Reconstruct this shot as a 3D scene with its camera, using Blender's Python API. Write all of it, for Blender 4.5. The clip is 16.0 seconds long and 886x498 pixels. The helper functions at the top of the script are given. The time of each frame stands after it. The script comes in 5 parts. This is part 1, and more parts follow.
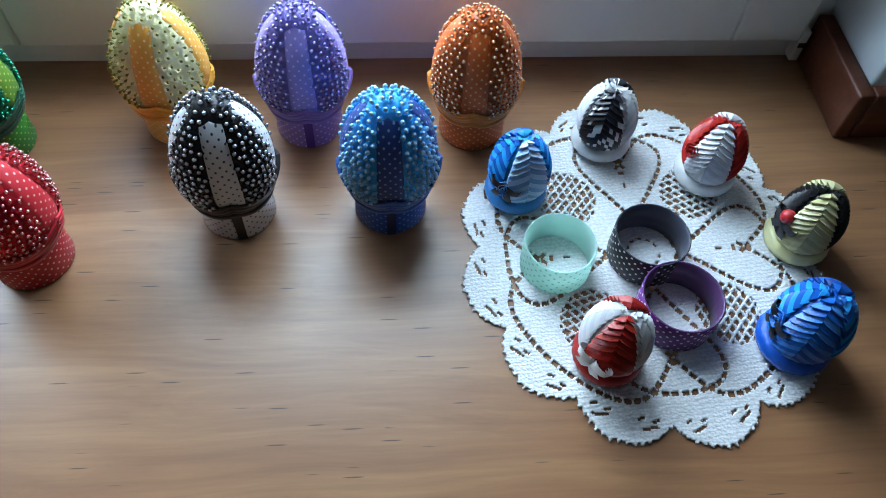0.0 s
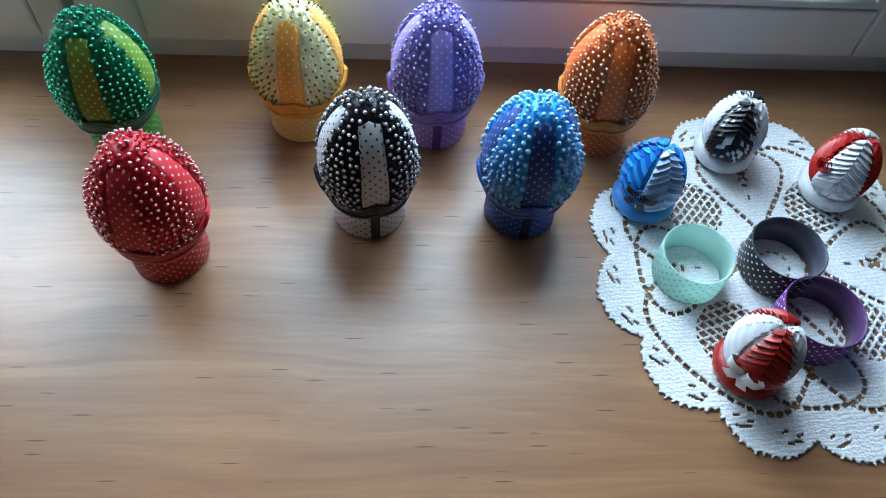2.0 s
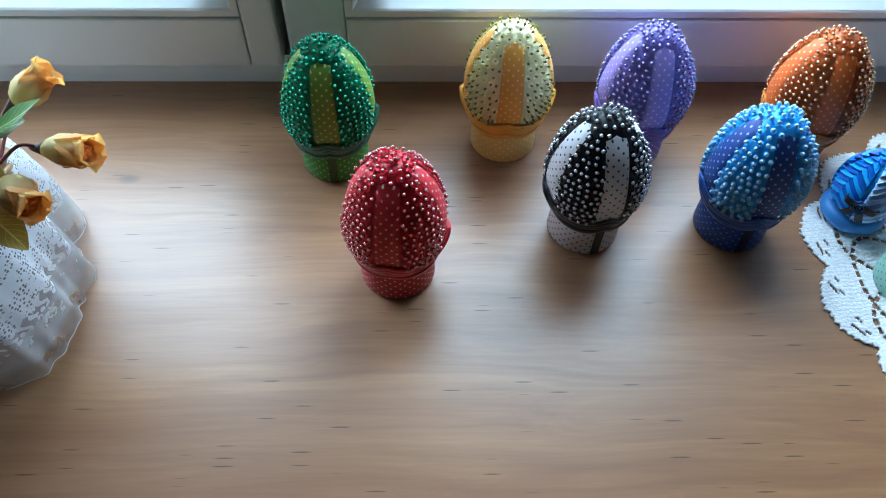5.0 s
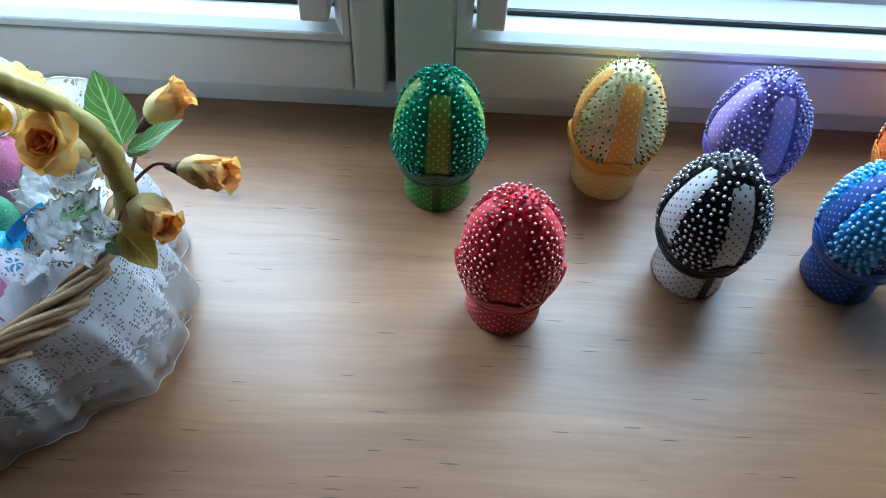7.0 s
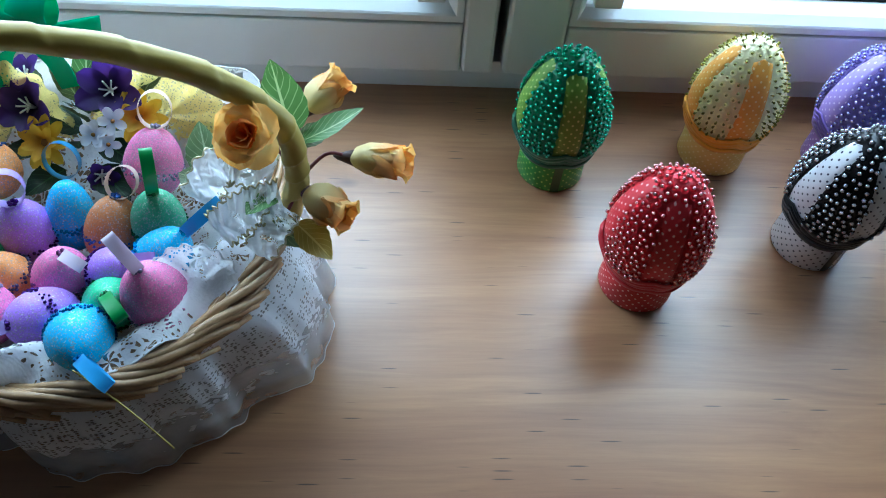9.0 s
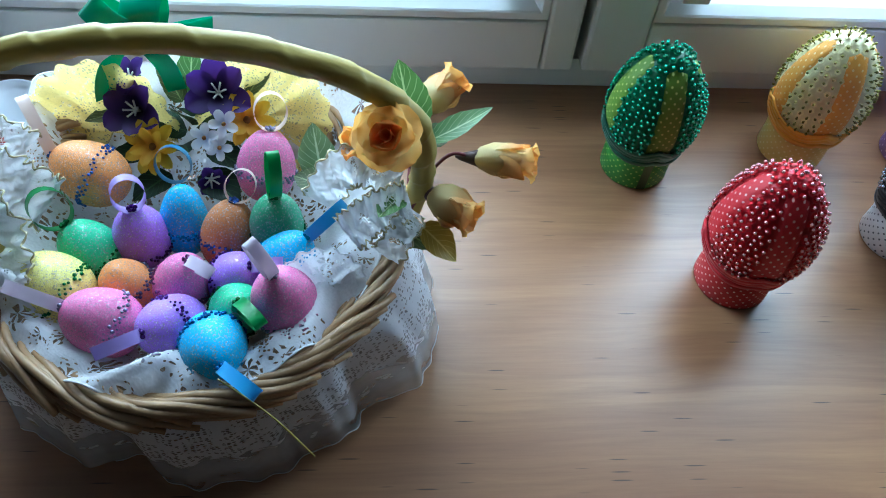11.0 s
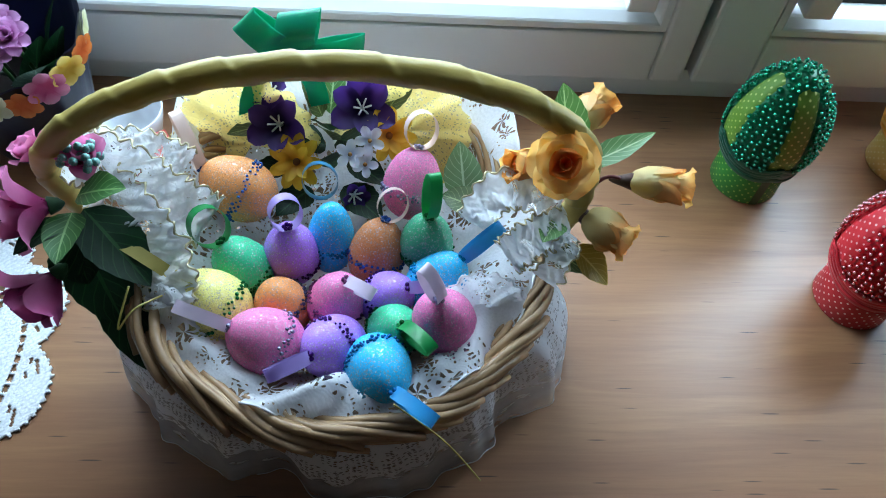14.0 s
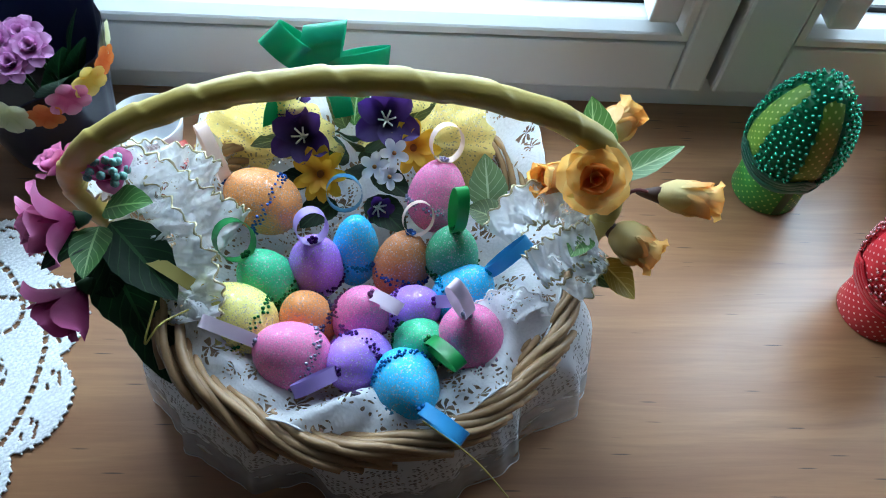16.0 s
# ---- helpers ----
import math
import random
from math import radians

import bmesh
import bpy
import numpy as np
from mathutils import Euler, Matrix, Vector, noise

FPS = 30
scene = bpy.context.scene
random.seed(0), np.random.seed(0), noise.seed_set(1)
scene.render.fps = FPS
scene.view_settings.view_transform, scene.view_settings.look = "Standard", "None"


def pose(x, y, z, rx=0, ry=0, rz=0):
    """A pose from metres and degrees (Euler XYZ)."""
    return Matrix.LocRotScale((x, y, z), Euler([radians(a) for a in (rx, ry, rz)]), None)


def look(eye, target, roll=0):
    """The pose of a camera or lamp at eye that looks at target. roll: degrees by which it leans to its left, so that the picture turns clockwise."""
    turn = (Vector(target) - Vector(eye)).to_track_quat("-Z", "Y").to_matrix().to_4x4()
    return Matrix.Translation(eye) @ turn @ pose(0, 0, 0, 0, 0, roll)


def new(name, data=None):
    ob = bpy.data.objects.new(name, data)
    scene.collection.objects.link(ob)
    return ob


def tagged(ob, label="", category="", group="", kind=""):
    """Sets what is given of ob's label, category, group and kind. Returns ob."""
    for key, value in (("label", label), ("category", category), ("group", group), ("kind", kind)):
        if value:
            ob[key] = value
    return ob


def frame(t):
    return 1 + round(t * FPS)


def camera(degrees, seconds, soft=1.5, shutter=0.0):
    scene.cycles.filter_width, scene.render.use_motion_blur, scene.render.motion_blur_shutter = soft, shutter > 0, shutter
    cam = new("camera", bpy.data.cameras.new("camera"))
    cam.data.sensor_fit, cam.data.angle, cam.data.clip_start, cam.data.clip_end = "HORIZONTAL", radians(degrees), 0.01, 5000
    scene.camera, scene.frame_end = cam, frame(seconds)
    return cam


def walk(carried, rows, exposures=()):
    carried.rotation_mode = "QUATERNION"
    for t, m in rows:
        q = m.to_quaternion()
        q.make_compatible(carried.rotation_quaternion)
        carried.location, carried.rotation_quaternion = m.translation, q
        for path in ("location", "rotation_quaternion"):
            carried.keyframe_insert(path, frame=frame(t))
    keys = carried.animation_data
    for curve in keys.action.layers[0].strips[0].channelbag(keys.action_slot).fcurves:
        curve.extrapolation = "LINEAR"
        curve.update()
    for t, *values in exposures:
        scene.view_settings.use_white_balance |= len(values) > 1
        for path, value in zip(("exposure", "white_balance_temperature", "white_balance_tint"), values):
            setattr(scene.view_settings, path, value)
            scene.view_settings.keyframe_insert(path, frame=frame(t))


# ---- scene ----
# camera: t, x, y, z, yaw, pitch, roll
cam = camera(61.57, 16.0, soft=1.0)
ROWS = [
    (0.0, 0.0810, -0.4090, 0.3721, -6.72, -56.55, 4.18),
    (0.5, 0.0790, -0.4074, 0.3729, -6.40, -57.00, 4.28),
    (1.0, 0.0781, -0.4037, 0.3703, -5.52, -56.81, 5.48),
    (1.5, 0.0374, -0.4036, 0.3689, -5.53, -56.70, 4.58),
    (2.0, 0.0034, -0.4047, 0.3692, -6.50, -56.41, 5.91),
    (2.5, -0.0179, -0.4081, 0.3682, -6.37, -56.26, 5.74),
    (3.0, -0.0395, -0.4103, 0.3677, -5.88, -55.27, 5.59),
    (3.5, -0.0570, -0.4103, 0.3716, -5.00, -54.27, 5.37),
    (4.0, -0.0756, -0.4166, 0.3654, -3.38, -53.85, 3.11),
    (4.5, -0.0940, -0.4160, 0.3646, -2.35, -54.10, 1.43),
    (7.0, -0.1640, -0.4065, 0.3656, -0.21, -52.54, 3.09),
    (7.5, -0.1860, -0.4012, 0.3631, -1.27, -53.31, 4.57),
    (8.0, -0.2208, -0.4075, 0.3653, -2.93, -53.61, 3.79),
    (8.5, -0.2443, -0.4064, 0.3658, -3.82, -54.29, 4.35),
    (11.0, -0.3225, -0.3997, 0.3598, -5.90, -54.47, 5.14),
    (11.5, -0.3436, -0.3986, 0.3584, -6.23, -54.76, 5.58),
    (12.0, -0.3501, -0.3911, 0.3578, -5.51, -54.92, 5.05),
    (12.5, -0.3482, -0.3822, 0.3589, -3.21, -55.08, 5.38),
    (13.0, -0.3557, -0.3842, 0.3607, -2.63, -55.20, 5.12),
    (13.5, -0.3821, -0.3856, 0.3658, -4.27, -55.49, 4.94),
    (14.0, -0.3896, -0.3838, 0.3654, -5.42, -55.74, 5.78),
    (14.5, -0.3952, -0.3822, 0.3659, -5.89, -56.10, 5.94),
    (15.0, -0.4008, -0.3843, 0.3690, -5.54, -55.77, 5.61),
    (15.5, -0.4002, -0.3814, 0.3664, -5.29, -55.94, 5.15),
    (16.0, -0.3990, -0.3784, 0.3659, -4.71, -55.58, 5.32),
]


def eye_pose(x, y, z, yaw, pitch, roll):
    return pose(x, y, z, 0, 0, yaw) @ pose(0, 0, 0, 90 + pitch, 0, 0) @ pose(0, 0, 0, 0, 0, roll)


LOOK = [(0.0, 0.0, 6500, 10), (2.5, 0.0, 6450, 10), (4.5, -0.04, 6200, 8), (8.0, -0.06, 5950, 7), (11.0, -0.12, 5950, 7), (12.5, -0.16, 6300, 10), (16.0, -0.16, 6450, 11)]
walk(cam, [(t, eye_pose(*row)) for t, *row in ROWS], LOOK)

# ---- light ----
world = bpy.data.worlds.new("sky")
scene.world = world
world.use_nodes = True
wn = world.node_tree.nodes
sky = wn.new("ShaderNodeTexSky")
sky.sky_type = "NISHITA"
sky.sun_disc = False
sky.sun_elevation = radians(38)
sky.sun_rotation = radians(-20)
wn["Background"].inputs["Strength"].default_value = 0.10
world.node_tree.links.new(sky.outputs[0], wn["Background"].inputs[0])


def lamp(name, kind, energy, m, color=(1, 1, 1), **size):
    data = bpy.data.lights.new(name, kind)
    data.energy, data.color = energy, color
    if kind == "AREA":
        data.shape, data.size, data.size_y = "RECTANGLE", size["w"], size["h"]
    if kind == "SUN":
        data.angle = radians(size["angle"])
    ob = new(name, data)
    ob.matrix_world = m
    return ob


# daylight of the bright overcast sky, standing in the two window openings
lamp("window_daylight_east", "AREA", 3.8, look((0.04, 0.075, 0.34), (0.05, -0.8, 0.32)), (0.575, 0.80, 1.0), w=0.35, h=0.46)
lamp("window_daylight_west", "AREA", 4.25, look((-0.47, 0.075, 0.34), (-0.45, -0.8, 0.32)), (0.575, 0.80, 1.0), w=0.39, h=0.46)

# ---- materials ----
def srgb(h):
    c = [int(h[i:i + 2], 16) / 255 for i in (0, 2, 4)]
    return tuple(v / 12.92 if v <= 0.04045 else ((v + 0.055) / 1.055) ** 2.4 for v in c) + (1.0,)


class Mat:
    """A node material with short calls."""

    def __init__(self, name, color=(0.5, 0.5, 0.5, 1), rough=0.5, metal=0.0, **more):
        self.m = bpy.data.materials.new(name)
        self.m.use_nodes = True
        self.t = self.m.node_tree
        self.b = self.t.nodes["Principled BSDF"]
        self.shader = self.b.outputs[0]
        self.set("Base Color", color)
        self.set("Roughness", rough)
        self.set("Metallic", metal)
        for key, value in more.items():
            self.set(key.replace("_", " "), value)

    def set(self, key, value):
        if isinstance(value, bpy.types.NodeSocket):
            self.t.links.new(value, self.b.inputs[key])
        else:
            self.b.inputs[key].default_value = value

    def node(self, kind, ins=(), **props):
        n = self.t.nodes.new("ShaderNode" + kind)
        for key, value in props.items():
            setattr(n, key, value)
        for key, value in dict(ins).items():
            if isinstance(value, bpy.types.NodeSocket):
                self.t.links.new(value, n.inputs[key])
            else:
                n.inputs[key].default_value = value
        return n

    def math(self, op, a, b=0.0, c=0.0):
        return self.node("Math", {0: a, 1: b, 2: c}, operation=op).outputs[0]

    def coords(self, which="Object", scale=(1, 1, 1), rot=(0, 0, 0)):
        return self.node("Mapping", {0: self.node("TexCoord").outputs[which], "Scale": scale, "Rotation": rot}).outputs[0]

    def noise(self, vec, scale, detail=3.0, rough=0.55, dist=0.0):
        return self.node("TexNoise", {"Vector": vec, "Scale": scale, "Detail": detail, "Roughness": rough, "Distortion": dist}).outputs[0]

    def ramp(self, fac, stops):
        n = self.node("ValToRGB", {0: fac})
        e = n.color_ramp.elements
        while len(e) < len(stops):
            e.new(0.5)
        for el, (p, c) in zip(e, stops):
            el.position, el.color = p, c if len(c) == 4 else (*c, 1)
        return n.outputs[0]

    def mix(self, fac, a, b, mode="MIX"):
        n = self.node("Mix", {0: fac, 6: a, 7: b}, data_type="RGBA", blend_type=mode)
        return n.outputs[2]

    def bump(self, height, strength=0.3, distance=0.001):
        self.set("Normal", self.node("Bump", {"Height": height, "Strength": strength, "Distance": distance}).outputs[0])

    def alpha(self, fac):
        """Mix to a clear surface where fac is 0."""
        out = self.t.nodes["Material Output"]
        mixer = self.node("MixShader", {0: fac, 1: self.node("BsdfTransparent").outputs[0], 2: self.shader})
        self.t.links.new(mixer.outputs[0], out.inputs[0])

    def glow_through(self, fac, color):
        """Thin cloth or petal: part of the light passes to the other side."""
        tr = self.node("BsdfTranslucent", {0: color})
        mixer = self.node("MixShader", {0: fac, 1: self.shader, 2: tr.outputs[0]})
        self.shader = mixer.outputs[0]
        self.t.links.new(self.shader, self.t.nodes["Material Output"].inputs[0])


def grey(v):
    return (v, v, v, 1)


def wood(name, light, dark, scale=1.0, rough=0.38, coat=0.0):
    m = Mat(name, rough=rough)
    m.set("Coat Weight", coat)
    m.set("Coat Roughness", 0.32)
    warp = m.noise(m.coords("Object", (2.2 * scale, 5 * scale, 5 * scale)), 2.0, 2)
    v = m.node("VectorMath", {0: m.coords("Object", (2.6 * scale, 34 * scale, 34 * scale)), 1: warp}, operation="ADD").outputs[0]
    broad = m.noise(v, 1.6, 6, 0.62, 0.8)
    fine = m.noise(m.coords("Object", (16 * scale, 300 * scale, 300 * scale)), 1.5, 4, 0.65)
    col = m.mix(m.ramp(broad, [(0.36, grey(0)), (0.68, grey(1))]), light, dark)
    rings = m.node("TexWave", {"Vector": v, "Scale": 0.9, "Distortion": 6.0, "Detail": 3.0, "Detail Scale": 0.6}, bands_direction="Y").outputs[1]
    col = m.mix(m.math("MULTIPLY", m.ramp(rings, [(0.75, grey(0)), (1.0, grey(1))]), 0.16), col, tuple(0.75 * c for c in dark[:3]) + (1,))
    col = m.mix(m.math("MULTIPLY", m.ramp(fine, [(0.42, grey(0)), (0.68, grey(1))]), 0.18), col, tuple(0.55 * c for c in dark[:3]) + (1,))
    # short dark pores along the grain, and a few small knots
    cell = m.node("TexVoronoi", {"Vector": m.coords("Object", (52, 760, 760)), "Scale": 1.0, "Randomness": 1.0})
    pick = m.math("GREATER_THAN", m.node("SeparateColor", {0: cell.outputs["Color"]}).outputs[0], 0.950)
    tick = m.math("MULTIPLY", m.ramp(cell.outputs["Distance"], [(0.20, grey(1)), (0.34, grey(0))]), pick)
    knot = m.node("TexVoronoi", {"Vector": m.coords("Object", (7, 13, 13)), "Scale": 1.0, "Randomness": 1.0})
    kp = m.math("GREATER_THAN", m.node("SeparateColor", {0: knot.outputs["Color"]}).outputs[1], 0.72)
    spot = m.math("MULTIPLY", m.ramp(knot.outputs["Distance"], [(0.025, grey(1)), (0.075, grey(0))]), kp)
    dark_marks = m.math("MAXIMUM", m.math("MULTIPLY", tick, 0.9), m.math("MULTIPLY", spot, 0.85))
    col = m.mix(dark_marks, col, (0.075, 0.035, 0.016, 1))
    m.set("Base Color", col)
    m.set("Roughness", m.math("MULTIPLY_ADD", fine, 0.16, rough - 0.06))
    m.bump(m.math("ADD", fine, m.math("MULTIPLY", dark_marks, -0.8)), 0.10, 0.0006)
    return m.m


def painted(name, color, rough=0.4, bump=0.12):
    m = Mat(name, color, rough)
    v = m.coords()
    n = m.noise(v, 60, 4)
    big = m.noise(v, 5, 3)
    m.set("Base Color", m.mix(m.math("MULTIPLY", m.ramp(big, [(0.4, grey(0)), (0.75, grey(1))]), 0.22), color, tuple(c * 0.82 for c in color[:3]) + (1,)))
    m.bump(n, bump, 0.0008)
    return m.m


def fabric(name, color, dot=None, pitch=0.0056, radius=0.00062, rough=0.55, sheen=0.05, thin=0.0):
    """Satin or cotton with a fine weave and, with dot, a staggered print of round dots laid out in metres by the UV map."""
    m = Mat(name, color, rough)
    m.set("Sheen Weight", sheen)
    uv = m.node("TexCoord").outputs["UV"]
    tone = m.noise(m.coords(), 90, 3)
    base = m.mix(m.math("MULTIPLY", tone, 0.35), color, tuple(c * 0.6 for c in color[:3]) + (1,))
    if dot:
        s = m.node("SeparateXYZ", {0: uv})
        rows = m.math("DIVIDE", s.outputs[1], pitch * 0.5)
        odd = m.math("MODULO", m.math("FLOOR", rows), 2.0)
        fx = m.math("SUBTRACT", m.math("FRACT", m.math("ADD", m.math("DIVIDE", s.outputs[0], pitch), m.math("MULTIPLY", odd, 0.5))), 0.5)
        fy = m.math("MULTIPLY", m.math("SUBTRACT", m.math("FRACT", rows), 0.5), 0.5)
        d = m.math("SQRT", m.math("ADD", m.math("MULTIPLY", fx, fx), m.math("MULTIPLY", fy, fy)))
        base = m.mix(m.ramp(d, [(radius / pitch * 0.8, grey(1)), (radius / pitch * 1.25, grey(0))]), base, dot)
    m.set("Base Color", base)
    w = m.node("TexWave", {"Vector": uv, "Scale": 700.0, "Distortion": 0.6}).outputs[1]
    m.bump(m.math("ADD", m.math("MULTIPLY", w, 0.4), tone), 0.25, 0.0004)
    if thin:
        m.glow_through(thin, base)
    return m.m


def satin(name, color, rough=0.32, thin=0.0):
    m = Mat(name, color, rough)
    m.set("Sheen Weight", 0.06)
    m.set("Anisotropic", 0.4)
    n = m.noise(m.coords("Object", (1, 1, 1)), 160, 3)
    m.set("Base Color", m.mix(m.math("MULTIPLY", n, 0.4), color, tuple(c * 0.55 for c in color[:3]) + (1,)))
    m.bump(n, 0.18, 0.0005)
    if thin:
        m.glow_through(thin, color)
    return m.m


def shiny(name, color, rough=0.22, metal=0.85):
    m = Mat(name, color, rough, metal)
    rnd = m.node("ObjectInfo").outputs["Random"]
    m.set("Base Color", m.mix(m.math("MULTIPLY", rnd, 0.45), color, tuple(c * 0.5 for c in color[:3]) + (1,)))
    return m.m


def glitter(name, color):
    m = Mat(name, color, 0.45)
    v = m.coords()
    cell = m.node("TexVoronoi", {"Vector": v, "Scale": 2100.0})
    rgb = m.node("SeparateColor", {0: cell.outputs["Color"]})
    spark = m.ramp(rgb.outputs[0], [(0.78, grey(0)), (0.86, grey(1))])
    tone = m.noise(v, 120, 3)
    light = tuple(min(1, c * 0.45 + 0.55) for c in color[:3]) + (1,)
    base = m.mix(m.math("MULTIPLY_ADD", rgb.outputs[2], 0.5, m.math("MULTIPLY", tone, 0.4)), tuple(min(1, c * 1.4) for c in color[:3]) + (1,), tuple(c * 0.82 for c in color[:3]) + (1,))
    m.set("Base Color", m.mix(m.math("MULTIPLY", spark, 0.7), base, light))
    m.set("Roughness", m.math("MULTIPLY_ADD", spark, -0.35, 0.62))
    m.set("Metallic", m.math("MULTIPLY", spark, 0.4))
    m.bump(rgb.outputs[1], 0.8, 0.0005)
    return m.m


def petal(name, color, tip, edge=0.5, rough=0.6):
    """Silk petal whose colour runs from the base to the tip along V of the UV map."""
    m = Mat(name, color, rough)
    v = m.node("SeparateXYZ", {0: m.node("TexCoord").outputs["UV"]}).outputs[1]
    n = m.noise(m.coords(), 70, 4)
    col = m.mix(m.ramp(m.math("ADD", v, m.math("MULTIPLY_ADD", n, 0.5, -0.25)), [(edge - 0.25, grey(0)), (edge + 0.35, grey(1))]), color, tip)
    col = m.mix(m.math("MULTIPLY", n, 0.2), col, tuple(c * 0.7 for c in color[:3]) + (1,))
    m.set("Base Color", col)
    m.bump(n, 0.25, 0.0008)
    m.glow_through(0.5, col)
    return m.m


def leafy(name, color, vein):
    m = Mat(name, color, 0.5)
    s = m.node("SeparateXYZ", {0: m.node("TexCoord").outputs["UV"]})
    side = m.math("ABSOLUTE", m.math("SUBTRACT", s.outputs[0], 0.5))
    mid = m.math("LESS_THAN", side, 0.03)
    ribs = m.math("LESS_THAN", m.math("FRACT", m.math("MULTIPLY", m.math("SUBTRACT", s.outputs[1], m.math("MULTIPLY", side, 0.7)), 7.0)), 0.12)
    n = m.noise(m.coords(), 90, 4)
    base = m.mix(n, color, tuple(c * 0.55 for c in color[:3]) + (1,))
    vm = m.math("MAXIMUM", mid, m.math("MULTIPLY", ribs, 0.55))
    col = m.mix(vm, base, vein)
    m.set("Base Color", col)
    m.bump(m.math("SUBTRACT", n, vm), 0.4, 0.0008)
    m.glow_through(0.3, col)
    return m.m


def lace(name, color, scale=1.0, net=0.9, rough=0.7, bloom=0.75, dense=0.52):
    """Machine lace: some cells hold a flower of slits, between them run patches of pinholes in a close fine net."""
    m = Mat(name, color, rough)
    m.set("Sheen Weight", 0.2)
    uv = m.coords("UV", (scale, scale, scale))
    bent = m.node("VectorMath", {0: uv, 1: m.node("VectorMath", {0: m.node("TexNoise", {"Vector": uv, "Scale": 85.0}).outputs["Color"], "Scale": 0.010}, operation="SCALE").outputs[0]}, operation="ADD").outputs[0]
    cells = m.node("TexVoronoi", {"Vector": bent, "Scale": 78.0, "Randomness": 0.95})
    tint = m.node("SeparateColor", {0: cells.outputs["Color"]})
    d3 = m.node("SeparateXYZ", {0: m.node("VectorMath", {0: bent, 1: cells.outputs["Position"]}, operation="SUBTRACT").outputs[0]})
    ang = m.math("ADD", m.math("ARCTAN2", d3.outputs[1], d3.outputs[0]), m.math("MULTIPLY", tint.outputs[1], 6.0))
    dist = cells.outputs["Distance"]
    has = m.math("LESS_THAN", tint.outputs[0], bloom)
    spoke = m.math("ABSOLUTE", m.math("SINE", m.math("MULTIPLY", ang, 3.0)))
    leafy_slit = m.math("MULTIPLY", m.math("MULTIPLY", m.math("GREATER_THAN", dist, 0.10), m.math("LESS_THAN", dist, m.math("MULTIPLY_ADD", tint.outputs[2], 0.18, 0.24))), m.math("GREATER_THAN", spoke, 0.60))
    arc = m.math("MULTIPLY", m.math("LESS_THAN", m.math("ABSOLUTE", m.math("SUBTRACT", dist, 0.42)), 0.045), m.math("GREATER_THAN", m.math("SINE", m.math("MULTIPLY", ang, 9.0)), 0.1))
    arc = m.math("MULTIPLY", arc, m.math("GREATER_THAN", m.math("SINE", ang), -0.2))
    flower = m.math("MULTIPLY", has, m.math("LESS_THAN", dist, 0.47))
    pins = m.node("TexVoronoi", {"Vector": bent, "Scale": 520.0, "Randomness": 0.5})
    patch = m.math("GREATER_THAN", m.noise(bent, 60, 2), dense)
    pinhole = m.math("MULTIPLY", m.math("MULTIPLY", m.math("LESS_THAN", pins.outputs["Distance"], 0.30), patch), m.math("SUBTRACT", 1.0, flower))
    holes = m.math("MAXIMUM", m.math("MULTIPLY", has, m.math("MAXIMUM", leafy_slit, arc)), pinhole)
    thread = m.noise(uv, 900, 2)
    rib = m.node("TexWave", {"Vector": bent, "Scale": 260.0, "Distortion": 2.0}, bands_direction="DIAGONAL").outputs[1]
    ground = m.math("MAXIMUM", flower, m.math("MULTIPLY_ADD", m.math("SUBTRACT", thread, 0.5), 0.35, net))
    m.bump(m.math("ADD", m.math("ADD", m.math("MULTIPLY", flower, 0.6), thread), m.math("MULTIPLY", rib, 0.5)), 0.4, 0.0005)
    m.glow_through(0.45, color)
    m.alpha(m.math("MULTIPLY", ground, m.math("MULTIPLY_ADD", holes, -0.92, 1.0)))
    return m.m


